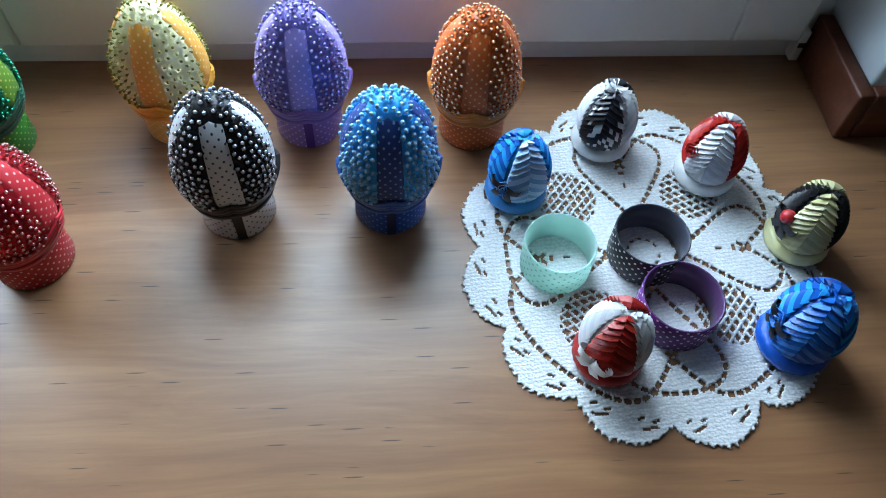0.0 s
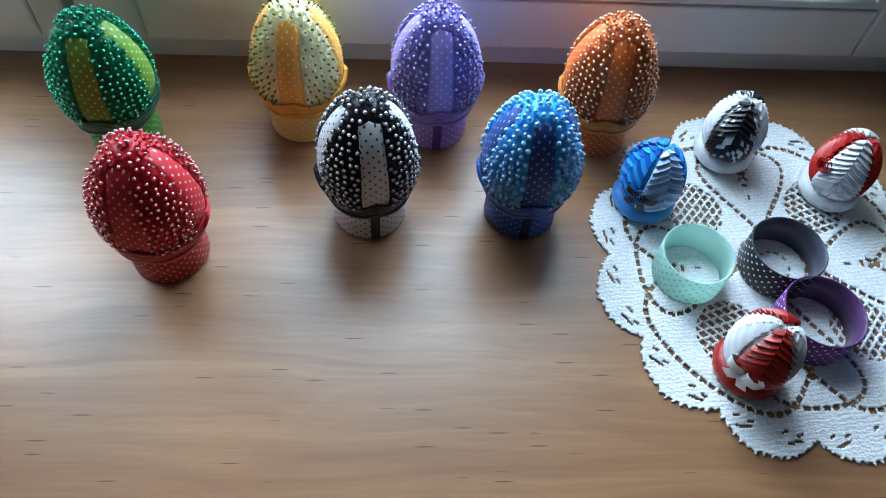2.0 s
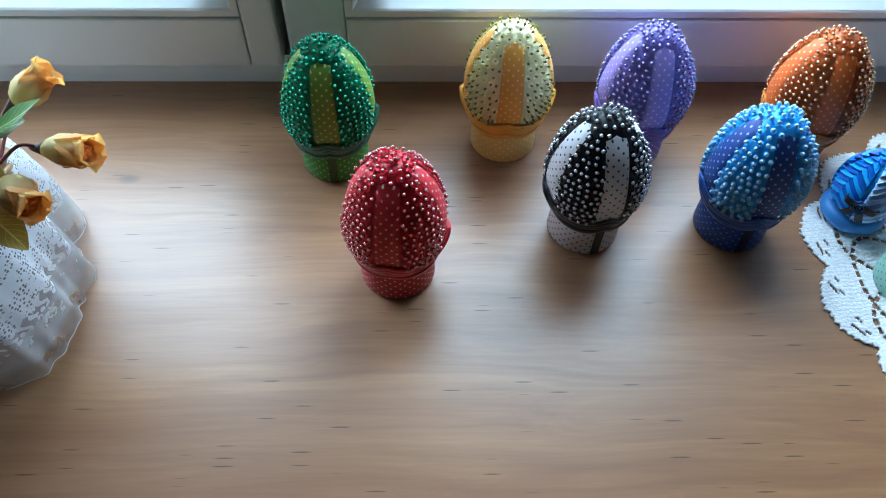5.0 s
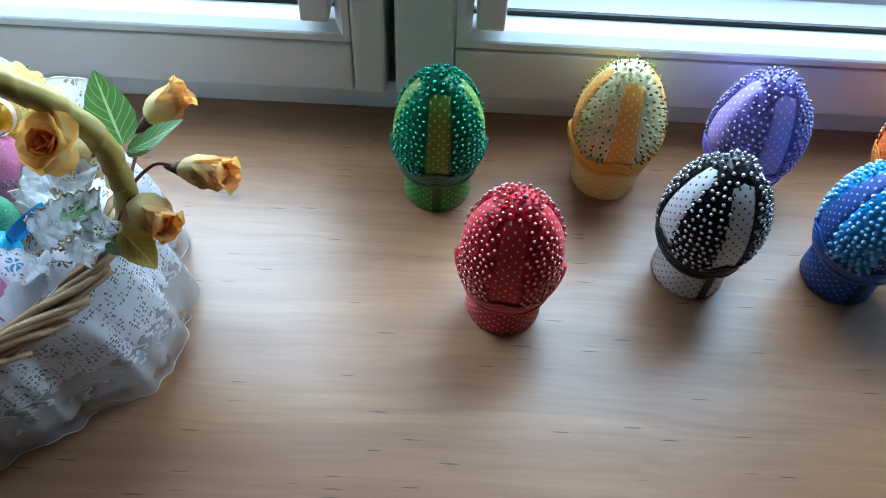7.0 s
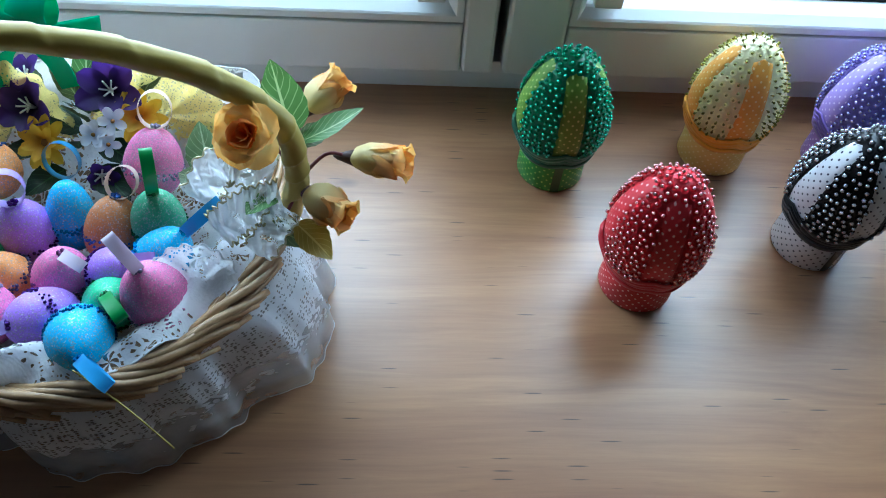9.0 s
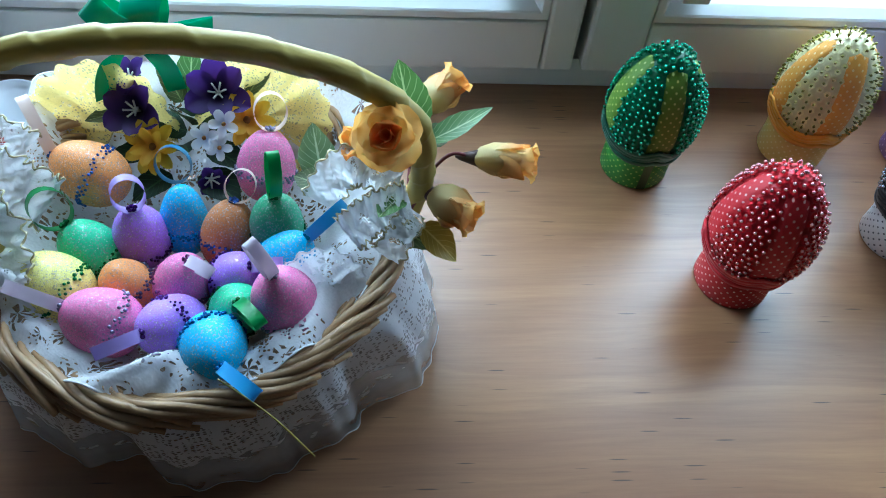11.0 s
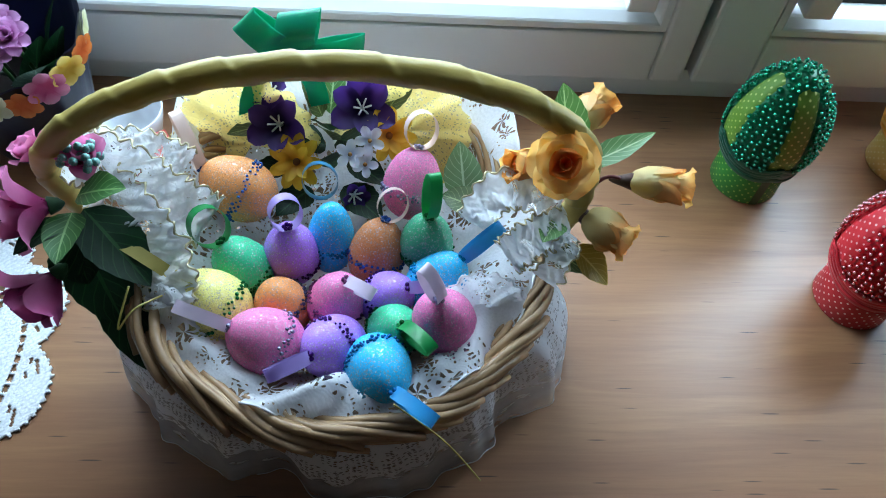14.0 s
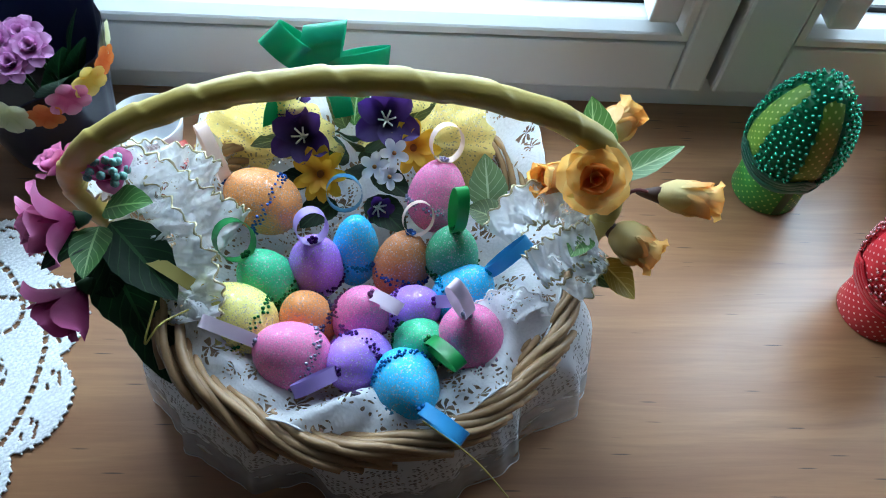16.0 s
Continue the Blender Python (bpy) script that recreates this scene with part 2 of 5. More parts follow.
def frill_lace(name, color):
    """Gathered frill: close cloth with rows of small holes above, a see-through border of eight-petalled flowers below."""
    m = Mat(name, color, 0.7)
    uv = m.node("SeparateXYZ", {0: m.node("TexCoord").outputs["UV"]})
    u, v = uv.outputs[0], uv.outputs[1]
    p = 0.0172
    x = m.math("MULTIPLY", m.math("SUBTRACT", m.math("FRACT", m.math("DIVIDE", u, p)), 0.5), p)
    y = m.math("SUBTRACT", v, 0.079)
    r = m.math("SQRT", m.math("ADD", m.math("MULTIPLY", x, x), m.math("MULTIPLY", y, y)))
    ang = m.math("ARCTAN2", y, x)
    c4 = m.math("ABSOLUTE", m.math("COSINE", m.math("MULTIPLY", ang, 4.0)))
    flower = m.math("LESS_THAN", r, m.math("MULTIPLY_ADD", c4, 0.0036, 0.0048))
    slit = m.math("MULTIPLY", m.math("LESS_THAN", c4, 0.30), m.math("GREATER_THAN", r, 0.0018))
    flower = m.math("MULTIPLY", flower, m.math("SUBTRACT", 1.0, slit))
    scroll = m.math("GREATER_THAN", m.math("SINE", m.math("ADD", m.math("MULTIPLY", u, 730.0), m.math("MULTIPLY", m.math("SINE", m.math("MULTIPLY", v, 500.0)), 1.6))), 0.25)
    edge = m.math("GREATER_THAN", v, 0.0925)
    border = m.math("MAXIMUM", flower, m.math("MULTIPLY", m.math("MAXIMUM", scroll, edge), m.math("GREATER_THAN", r, 0.0082)))
    net = m.math("MAXIMUM", m.math("GREATER_THAN", m.math("SINE", m.math("MULTIPLY", m.math("ADD", u, v), 4200.0)), 0.55), m.math("GREATER_THAN", m.math("SINE", m.math("MULTIPLY", m.math("SUBTRACT", u, v), 4200.0)), 0.55))
    low = m.math("MAXIMUM", m.math("MULTIPLY", border, 0.92), m.math("MULTIPLY_ADD", net, 0.30, 0.14))
    # cloth above, with holes along two wavy rows
    vec = m.node("CombineXYZ", {0: u, 1: v}).outputs[0]
    dots = m.node("TexVoronoi", {"Vector": vec, "Scale": 400.0, "Randomness": 0.45}).outputs["Distance"]
    wave = m.math("MULTIPLY_ADD", m.math("SINE", m.math("MULTIPLY", u, 260.0)), 0.006, 0.048)
    near = m.math("LESS_THAN", m.math("ABSOLUTE", m.math("SUBTRACT", v, wave)), 0.0065)
    patch = m.math("GREATER_THAN", m.noise(vec, 95, 2), 0.50)
    hole = m.math("MULTIPLY", m.math("LESS_THAN", dots, 0.36), m.math("MAXIMUM", near, patch))
    high = m.math("MULTIPLY_ADD", hole, -0.9, 0.97)
    lower = m.math("GREATER_THAN", v, m.math("MULTIPLY_ADD", m.math("SINE", m.math("MULTIPLY", u, 365.0)), 0.003, 0.064))
    a = m.math("ADD", m.math("MULTIPLY", low, lower), m.math("MULTIPLY", high, m.math("SUBTRACT", 1.0, lower)))
    m.bump(m.noise(vec, 900, 2), 0.3, 0.0004)
    m.glow_through(0.35, color)
    m.alpha(a)
    return m.m


def sheer(name, color, density):
    m = Mat(name, color, 0.45)
    m.set("Sheen Weight", 0.5)
    uv = m.node("TexCoord").outputs["UV"]
    n = m.noise(uv, 60, 3)
    m.glow_through(0.4, color)
    m.alpha(m.math("MULTIPLY_ADD", n, 0.25, density - 0.12))
    return m.m


WOOD = wood("sill_wood", srgb("a87a54"), srgb("916344"), 1.0, 0.36, 0.62)
TRIM = wood("trim_wood", srgb("6a3822"), srgb("4c2414"), 1.0, 0.42, 0.05)
FRAME = painted("white_window_paint", (0.68, 0.69, 0.68, 1), 0.4)
GASKET = Mat("black_rubber", (0.012, 0.012, 0.013, 1), 0.6).m
WALL = painted("wall_paint", (0.62, 0.68, 0.72, 1), 0.8, 0.3)
ROOM = painted("room_paint", (0.48, 0.46, 0.44, 1), 0.85, 0.3)
FLOORM = wood("room_floor_wood", srgb("7a5a40"), srgb("5b3f2a"), 0.3, 0.45)
LEDGE = painted("outer_ledge_metal", (0.8, 0.82, 0.84, 1), 0.4)
glass = Mat("window_glass", (1, 1, 1, 1), 0.0)
glass.set("Transmission Weight", 1.0)
glass.set("IOR", 1.05)
GLASS = glass.m

# ---- mesh helpers ----
class Shape:
    """Gathers vertices and faces of one mesh."""

    def __init__(self):
        self.v, self.f, self.uv, self.mi = [], [], [], []

    def add(self, verts, faces, uvs=None, mi=0):
        o = len(self.v)
        self.v += [tuple(p) for p in verts]
        self.f += [tuple(i + o for i in f) for f in faces]
        self.uv += [tuple(u) for u in uvs] if uvs is not None else [(p[0], p[1]) for p in verts]
        self.mi += [mi] * len(faces)
        return self

    def grid(self, rows, close_u=False, close_v=False, uvs=None, mi=0):
        """rows: equally long rows of points; rows may close on themselves (u), and the last on the first (v)."""
        n, k = len(rows[0]), len(rows)
        faces = []
        for j in range(k if close_v else k - 1):
            for i in range(n if close_u else n - 1):
                faces.append((j * n + i, j * n + (i + 1) % n, ((j + 1) % k) * n + (i + 1) % n, ((j + 1) % k) * n + i))
        flat = [p for r in rows for p in r]
        if uvs is None:
            uvs = [(i / max(1, n - 1), j / max(1, k - 1)) for j in range(k) for i in range(n)]
        return self.add(flat, faces, uvs, mi)

    def lathe(self, profile, n=48, centre=(0, 0), mi=0):
        """profile: (radius, z) from below to above."""
        rows, uvs, arc = [], [], 0.0
        rmax = max(r for r, _ in profile)
        for k, (r, z) in enumerate(profile):
            if k:
                arc += math.hypot(r - profile[k - 1][0], z - profile[k - 1][1])
            rows.append([(centre[0] + r * math.cos(2 * math.pi * i / n), centre[1] + r * math.sin(2 * math.pi * i / n), z) for i in range(n + 1)])
            uvs += [(2 * math.pi * i / n * rmax, arc) for i in range(n + 1)]
        return self.grid(rows, uvs=uvs, mi=mi)

    def tube(self, points, radius, n=8, close=False, mi=0, flat=1.0, up=(0, 0, 1)):
        pts = [Vector(p) for p in points]
        rows = []
        for k, p in enumerate(pts):
            a = pts[k - 1] if (k or close) else p
            b = pts[(k + 1) % len(pts)] if (k < len(pts) - 1 or close) else p
            d = (b - a).normalized()
            s = d.cross(Vector(up))
            s = s.normalized() if s.length > 1e-6 else Vector((1, 0, 0))
            w = s.cross(d)
            r = radius(k / max(1, len(pts) - 1)) if callable(radius) else radius
            rows.append([p + r * (math.cos(t) * s + flat * math.sin(t) * w) for t in (2 * math.pi * i / n for i in range(n))])
        self.grid(rows, close_u=True, close_v=close, mi=mi)
        if not close:
            o = len(self.v) - len(pts) * n
            self.f += [tuple(o + i for i in reversed(range(n))), tuple(o + (len(pts) - 1) * n + i for i in range(n))]
            self.mi += [mi, mi]
        return self

    def ball(self, c, r, n=8, squash=1.0, mi=0):
        rows = []
        k = max(4, n // 2 + 1)
        for j in range(k):
            a = -math.pi / 2 + math.pi * j / (k - 1)
            rows.append([(c[0] + max(1e-5, r * math.cos(a)) * math.cos(2 * math.pi * i / n), c[1] + max(1e-5, r * math.cos(a)) * math.sin(2 * math.pi * i / n), c[2] + squash * r * math.sin(a)) for i in range(n)])
        return self.grid(rows, close_u=True, mi=mi)

    def box(self, x0, x1, y0, y1, z0, z1, bevel=0.0, mi=0):
        """A box with chamfered edges along its longest sides."""
        b = bevel
        if b <= 0:
            v = [(x, y, z) for z in (z0, z1) for y in (y0, y1) for x in (x0, x1)]
            return self.add(v, [(0, 2, 3, 1), (4, 5, 7, 6), (0, 1, 5, 4), (2, 6, 7, 3), (0, 4, 6, 2), (1, 3, 7, 5)], mi=mi)
        bm = bmesh.new()
        bmesh.ops.create_cube(bm, size=1.0, matrix=Matrix.LocRotScale(((x0 + x1) / 2, (y0 + y1) / 2, (z0 + z1) / 2), None, (x1 - x0, y1 - y0, z1 - z0)))
        bmesh.ops.bevel(bm, geom=bm.edges[:], offset=b, segments=2, profile=0.5, affect="EDGES")
        bm.verts.index_update()
        self.add([tuple(v.co) for v in bm.verts], [tuple(v.index for v in f.verts) for f in bm.faces], mi=mi)
        bm.free()
        return self

    def prism(self, profile, x0, x1, mi=0):
        """A (y, z) profile, anticlockwise, drawn out along x."""
        n = len(profile)
        v = [(x0, y, z) for y, z in profile] + [(x1, y, z) for y, z in profile]
        f = [(i, (i + 1) % n, n + (i + 1) % n, n + i) for i in range(n)] + [tuple(reversed(range(n))), tuple(range(n, 2 * n))]
        return self.add(v, f, mi=mi)

    def moved(self, m):
        self.v = [tuple(m @ Vector(p)) for p in self.v]
        return self

    def mesh(self, name, mats, smooth=True):
        me = bpy.data.meshes.new(name)
        me.from_pydata(self.v, [], self.f)
        for m in mats if isinstance(mats, (list, tuple)) else [mats]:
            me.materials.append(m)
        layer = me.uv_layers.new(name="UVMap")
        idx = np.empty(len(me.loops), dtype=np.int32)
        me.loops.foreach_get("vertex_index", idx)
        layer.data.foreach_set("uv", np.array(self.uv, dtype=np.float32)[idx].ravel())
        me.polygons.foreach_set("material_index", np.array(self.mi, dtype=np.int32))
        me.polygons.foreach_set("use_smooth", np.full(len(me.polygons), smooth))
        me.update()
        return me


def part(name, shape, mats, parent, label="", smooth=True):
    data = shape if isinstance(shape, bpy.types.Mesh) else shape.mesh(name, mats, smooth)
    ob = new(name, data)
    ob.parent = parent
    if label:
        tagged(ob, label)
    return ob


def thing(name, label, category, at=None, group="", kind=""):
    ob = new(name)
    ob.empty_display_size = 0.01
    if at is not None:
        ob.matrix_world = at
    return tagged(ob, label, category, group, kind)


def solo(name, shape, mats, label, category, at=None, kind="", smooth=True, group=""):
    ob = new(name, shape.mesh(name, mats, smooth))
    if at is not None:
        ob.matrix_world = at
    return tagged(ob, label, category, group, kind)


# ---- structure ----
S = "structure"
BACK = -3.2
solo("window_sill", Shape().box(-1.60, 1.25, -0.62, 0.1000, -0.035, 0.0, 0.004), WOOD, "wide beech-coloured wooden window sill with fine dark grain", "sill", kind=S)
solo("wall_below", Shape().box(-2.40, 2.20, -0.070, 0.12, -0.85, -0.0355), ROOM, "plain painted wall under the sill", "wall", kind=S)
solo("floor", Shape().box(-2.4, 2.2, BACK, -0.0, -0.90, -0.85), FLOORM, "dark wooden floor of the room", "floor", kind=S)
solo("ceiling", Shape().box(-2.4, 2.2, BACK, 0.12, 1.75, 1.80), ROOM, "plain painted ceiling", "ceiling", kind=S)
solo("wall_south", Shape().box(-2.4, 2.2, BACK - 0.1, BACK, -0.85, 1.75), ROOM, "plain painted room wall", "wall", kind=S)
solo("wall_west", Shape().box(-2.5, -2.4, BACK, 0.12, -0.85, 1.75), ROOM, "plain painted room wall", "wall", kind=S)
solo("wall_east", Shape().box(2.2, 2.3, BACK, 0.12, -0.85, 1.75), ROOM, "plain painted room wall", "wall", kind=S)
# the wall beside the window: its reveal stands on a low wooden skirting
solo("wall_reveal_right", Shape().box(0.392, 2.2, -0.072, 0.12, 0.001, 1.75, 0.004), WALL, "pale blue-grey painted wall beside the window", "wall", kind=S)
solo("wall_reveal_left", Shape().box(-2.4, -0.80, -0.072, 0.12, 0.001, 1.75, 0.004), WALL, "pale blue-grey painted wall beside the window", "wall", kind=S)
solo("wall_lintel", Shape().box(-0.80, 0.392, -0.072, 0.12, 1.34, 1.75), WALL, "pale painted lintel above the window", "wall", kind=S)
solo("baseboard", Shape().box(0.3805, 0.3915, -0.0830, -0.0025, 0.0005, 0.040, 0.0015).box(0.3919, 1.2, -0.0830, -0.0725, 0.0005, 0.0400, 0.0015), TRIM, "reddish brown wooden skirting round the wall corner", "baseboard", kind=S)


def sash(name, x0, x1, stile_l, stile_r, bead_l, bead_r, label):
    """A white casement: rails butted between stiles, a sloping glazing bead, gasket and glass."""
    z0, z1, y = 0.0245, 1.31, -0.014
    w = thing(name, label, "window", kind=S)
    part("stile", Shape().box(x0, x0 + stile_l, y, 0.06, z0, z1, 0.0025), FRAME, w, smooth=False)
    part("stile", Shape().box(x1 - stile_r, x1, y, 0.06, z0, z1, 0.0025), FRAME, w, smooth=False)
    a, b = x0 + stile_l + 0.0006, x1 - stile_r - 0.0006
    part("bottom_rail", Shape().box(a, b, y + 0.0006, 0.06, z0 + 0.0006, 0.0635, 0.0015), FRAME, w, smooth=False)
    part("top_rail", Shape().box(a, b, y + 0.0006, 0.06, z1 - 0.05, z1, 0.0015), FRAME, w, smooth=False)
    # glazing beads with mitred ends
    prof = [(0.012, 0.0), (0.012, 0.0090), (-0.0030, 0.0102), (-0.0052, 0.0096), (-0.0115, 0.0058), (-0.0125, 0.0045), (-0.0125, 0.0)]

    def bead(p0, p1, inward, along, cut):
        sh = Shape()
        rows = []
        for end, p in ((0, p0), (1, p1)):
            rows.append([Vector(p) + Vector((0, yy, 0)) + h * inward + (cut * h if end == 0 else -cut * h) * along for yy, h in prof])
        sh.grid(rows, close_u=True)
        sh.f += [tuple(range(len(prof))), tuple(reversed(range(len(prof), 2 * len(prof))))]
        sh.mi += [0, 0]
        return part("glazing_bead", sh, FRAME, w, smooth=False)

    zb, zt = 0.0650, z1 - 0.0515
    X, Z = Vector((1, 0, 0)), Vector((0, 0, 1))
    bead((a, 0, zb), (b, 0, zb), Z, X, 1)
    bead((a, 0, zt), (b, 0, zt), -Z, X, 1)
    for xs, inn, wide in ((a, X, bead_l), (b, -X, bead_r)):
        bead((xs, 0, zb), (xs, 0, zt), inn, Z, 1)
        # flat inner lining of the side
        s0, s1 = sorted((xs + inn.x * 0.012, xs + inn.x * wide))
        part("side_lining", Shape().box(s0, s1, -0.0165, 0.0115, zb + 0.0165, zt - 0.0165, 0.0015), FRAME, w, smooth=False)
    ga, gb = a + bead_l, b - bead_r
    part("gasket", Shape().box(a + 0.010, b - 0.010, 0.0123, 0.0150, zb, zb + 0.0125), GASKET, w, "thin black rubber gasket", smooth=False)
    pane = part("pane", Shape().box(a + 0.004, b - 0.004, 0.0155, 0.0195, zb, zt), GLASS, w, "clear glass pane", smooth=False)
    pane.visible_shadow = False
    return w


sash("window_1", -0.2005, 0.3700, 0.0385, 0.05, 0.030, 0.030, "white painted casement window with sloping glazing beads")
sash("window_2", -0.7700, -0.2070, 0.05, 0.0215, 0.030, 0.030, "white painted casement window closed beside its neighbour")
# fixed frame behind the casements
fr = thing("window_frame", "white fixed window frame with a low bottom strip", "window frame", kind=S)
part("bottom_strip", Shape().box(-0.7995, 0.3790, -0.0002, 0.0590, 0.0003, 0.0240), FRAME, fr, smooth=False)
# added strip out of sight that blocks lamp light leaking under the casements
part("rear_rail", Shape().box(-0.7995, 0.3790, 0.0605, 0.064, 0.0003, 0.062), FRAME, fr, smooth=False)
part("post", Shape().box(-0.2300, -0.1800, 0.0645, 0.10, 0.015, 1.335), FRAME, fr, smooth=False)
part("jamb", Shape().box(0.3712, 0.3910, 0.0, 0.10, 0.015, 1.335, 0.001), FRAME, fr, smooth=False)
part("jamb", Shape().box(-0.7990, -0.7715, 0.0, 0.10, 0.015, 1.335, 0.001), FRAME, fr, smooth=False)
part("head", Shape().box(-0.7990, 0.3910, 0.0, 0.10, 1.3355, 1.34), FRAME, fr, smooth=False)
hinge = thing("hinge", "small white window hinge with a dark slot", "hinge", kind=S)
part("hinge_body", Shape().box(0.3712, 0.3780, -0.0105, -0.0005, 0.004, 0.030, 0.0012), FRAME, hinge)
part("slot", Shape().box(0.3722, 0.3770, -0.0112, -0.0100, 0.017, 0.0205), GASKET, hinge, "dark slot")
# outside
solo("outer_ledge", Shape().box(-0.90, 0.50, 0.105, 0.30, -0.03, 0.03, 0.004), LEDGE, "white outer window ledge in bright daylight", "ledge", kind=S)
solo("ground", Shape().box(-300, 300, 1.0, 500, -4.1, -4.0), painted("grass_ground", (0.10, 0.16, 0.06, 1), 0.9), "green grass outside the window", "ground", kind=S)

# ---- large pinned eggs ----


def ovoid(z0, height, radius, k, full=0.12):
    """Radius of an egg at height fraction k, thickest a little below the middle."""
    t = math.acos(max(-1.0, min(1.0, 1 - 2 * k)))
    return max(1e-5, radius * math.sin(t) * (1 + full * math.cos(t)) / (1 + 0.5 * full * full))


def egg_profile(z0, height, radius, n=28, full=0.12, low=0.0, high=1.0, grow=0.0):
    out = []
    for i in range(n + 1):
        a = math.pi * (low + (high - low) * i / n)
        k = (1 - math.cos(a)) / 2
        out.append((ovoid(z0, height, radius, k, full) + grow, z0 + k * height))
    return out


BIG = dict(z0=0.017, height=0.0765, radius=0.0272, full=0.17)


def big_egg(label, x, y, az, fab, dot, ground_col, pin_col, cuff_col, base_col, base_dot, pin_metal=0.85, pin_size=0.00110, stripe=None, gap=0.0038, turn=0.0, lean=(0, 0)):
    """A pin-studded egg in a ribbon-covered ring. az: the way its front panel faces, degrees from -y to +x."""
    at = pose(x, y, 0.0004, lean[0], lean[1], az)
    egg = thing("decorated_egg", label, "decorated egg", at, "large pinned eggs in ring stands")
    F, C = fabric("egg_cotton", fab, dot), satin("egg_cuff_satin", cuff_col, 0.5)
    B = fabric("stand_cotton", base_col, base_dot)
    G = satin("egg_ground", ground_col, 0.4)
    P = shiny("pin_head", pin_col, 0.2, pin_metal)
    # ring stand
    ring = [(0.0190, 0.0005), (0.0212, 0.0), (0.0217, 0.0008), (0.0214, 0.012), (0.0221, 0.026), (0.0208, 0.0265), (0.0200, 0.0255), (0.0197, 0.002)]
    stand = part("ring_stand", Shape().lathe(ring + [ring[0]], 48), B, egg)
    if stripe:
        rows = []
        for i in range(9):
            a = math.radians(-90 - 7 + 14 * i / 8)
            rows.append([((0.0222 + 0.0006 * k) * math.cos(a), (0.0222 + 0.0006 * k) * math.sin(a), z) for k, z in ((0, 0.0006), (0.3, 0.012), (1, 0.027))])
        part("seam_ribbon", Shape().grid(rows), satin("seam_satin", stripe), stand, "narrow seam ribbon")
    part("egg_body", Shape().lathe(egg_profile(n=30, **BIG), 64), G, egg)
    # four printed panels between four pinned ones, each of nearly even width up to its blunt top
    def panel_angle(q, k):
        """Half the angle that panel q takes up at height fraction k."""
        if k > 0.945:
            return 0.0
        wide = 0.0098 - 0.0046 * max(0.0, k - 0.42) / 0.52 if q % 2 else 0.0080 - 0.0016 * max(0.0, k - 0.40) / 0.54
        if k < 0.35:
            wide *= 0.80 + 0.20 * k / 0.35
        if k > 0.90:
            wide *= math.sqrt(max(0.0, 1 - ((k - 0.90) / 0.046) ** 2))
        return wide / ovoid(k=k, **BIG)

    for q in range(4):
        mid = math.radians(-90 + 90 * q)
        rows, uvs = [], []
        for i in range(29):
            k = 0.16 + 0.785 * i / 28
            r = ovoid(k=k, **BIG) + 0.0008
            wide = panel_angle(q, k)
            row = []
            for j in range(9):
                a = mid - wide + 2 * wide * j / 8
                g = -0.0009 if j in (0, 8) else 0.0
                row.append(((r + g) * math.cos(a), (r + g) * math.sin(a), BIG["z0"] + k * BIG["height"]))
                uvs.append(((a - mid) * r, k * BIG["height"] * 1.05))
            rows.append(row)
        part("printed_panel", Shape().grid(rows, uvs=uvs), F, egg, "dotted cotton panel")
    # pins with a sequin under each head
    pin = Shape().ball((0, 0, 0.0021), pin_size, 8)
    pin.lathe([(0.0004, 0.0), (0.0004, 0.002)], 5)
    pin.add([(0.0021 * math.cos(t), 0.0021 * math.sin(t), 0.0009) for t in (math.pi * i / 3 for i in range(6))] + [(0, 0, 0.0004)], [(i, (i + 1) % 6, 6) for i in range(6)], mi=1)
    sequin = shiny("sequin", tuple(min(1.0, 1.15 * c) for c in ground_col[:3]) + (1,), 0.32, 0.75 * pin_metal)
    mesh = pin.mesh("pin", [P, sequin])
    rnd = random.Random(int(1000 * x) + 7)

    def stud(a, k):
        r = ovoid(k=k, **BIG)
        e = 0.004
        dr = (ovoid(k=min(1, k + e), **BIG) - ovoid(k=max(0, k - e), **BIG)) / (2 * e * BIG["height"])
        p = Vector((r * math.cos(a), r * math.sin(a), BIG["z0"] + k * BIG["height"]))
        n = Vector((math.cos(a), math.sin(a), -dr)).normalized()
        n = (n + Vector([rnd.uniform(-0.2, 0.2) for _ in range(3)])).normalized()
        m = Matrix.Translation(p) @ n.to_track_quat("Z", "Y").to_matrix().to_4x4()
        if math.sin(a) > 0.35 and k < 0.85:
            behind.add([m @ Vector(q) for q in pin.v], pin.f, pin.uv)
            behind.mi[-len(pin.f):] = pin.mi
        else:
            part("pin", mesh, None, egg).matrix_local = m

    behind = Shape()
    k, row = 0.27, 0
    while k < 0.9985:
        r = ovoid(k=k, **BIG)
        if k > 0.948:
            n = max(4, int(2 * math.pi * r / (gap * 1.02)))
            for i in range(n):
                stud(2 * math.pi * (i + 0.5 * (row % 2)) / n + rnd.uniform(-.05, .05), k)
        else:
            for q in range(4):
                rim = 0.0011 / r
                lo = -90 + 90 * q + math.degrees(panel_angle(q, k) + rim)
                hi = -90 + 90 * (q + 1) - math.degrees(panel_angle(q + 1, k) + rim)
                n = max(2, round(r * math.radians(hi - lo) / gap) + (row % 2))
                for i in range(n):
                    stud(math.radians(lo + (hi - lo) * (i + (0.5 if row % 2 else 0.0)) / (n - 0.5)) + rnd.uniform(-.02, .02), k + rnd.uniform(-.006, .006))
        slant = math.hypot(BIG["height"], (ovoid(k=min(1, k + 0.004), **BIG) - ovoid(k=k - 0.004, **BIG)) / 0.008)
        k += gap * 0.92 / slant
        row += 1
    stud(0.0, 0.9995)
    tagged(part("pin_field", behind, [P, sequin], egg), kind="stuff")
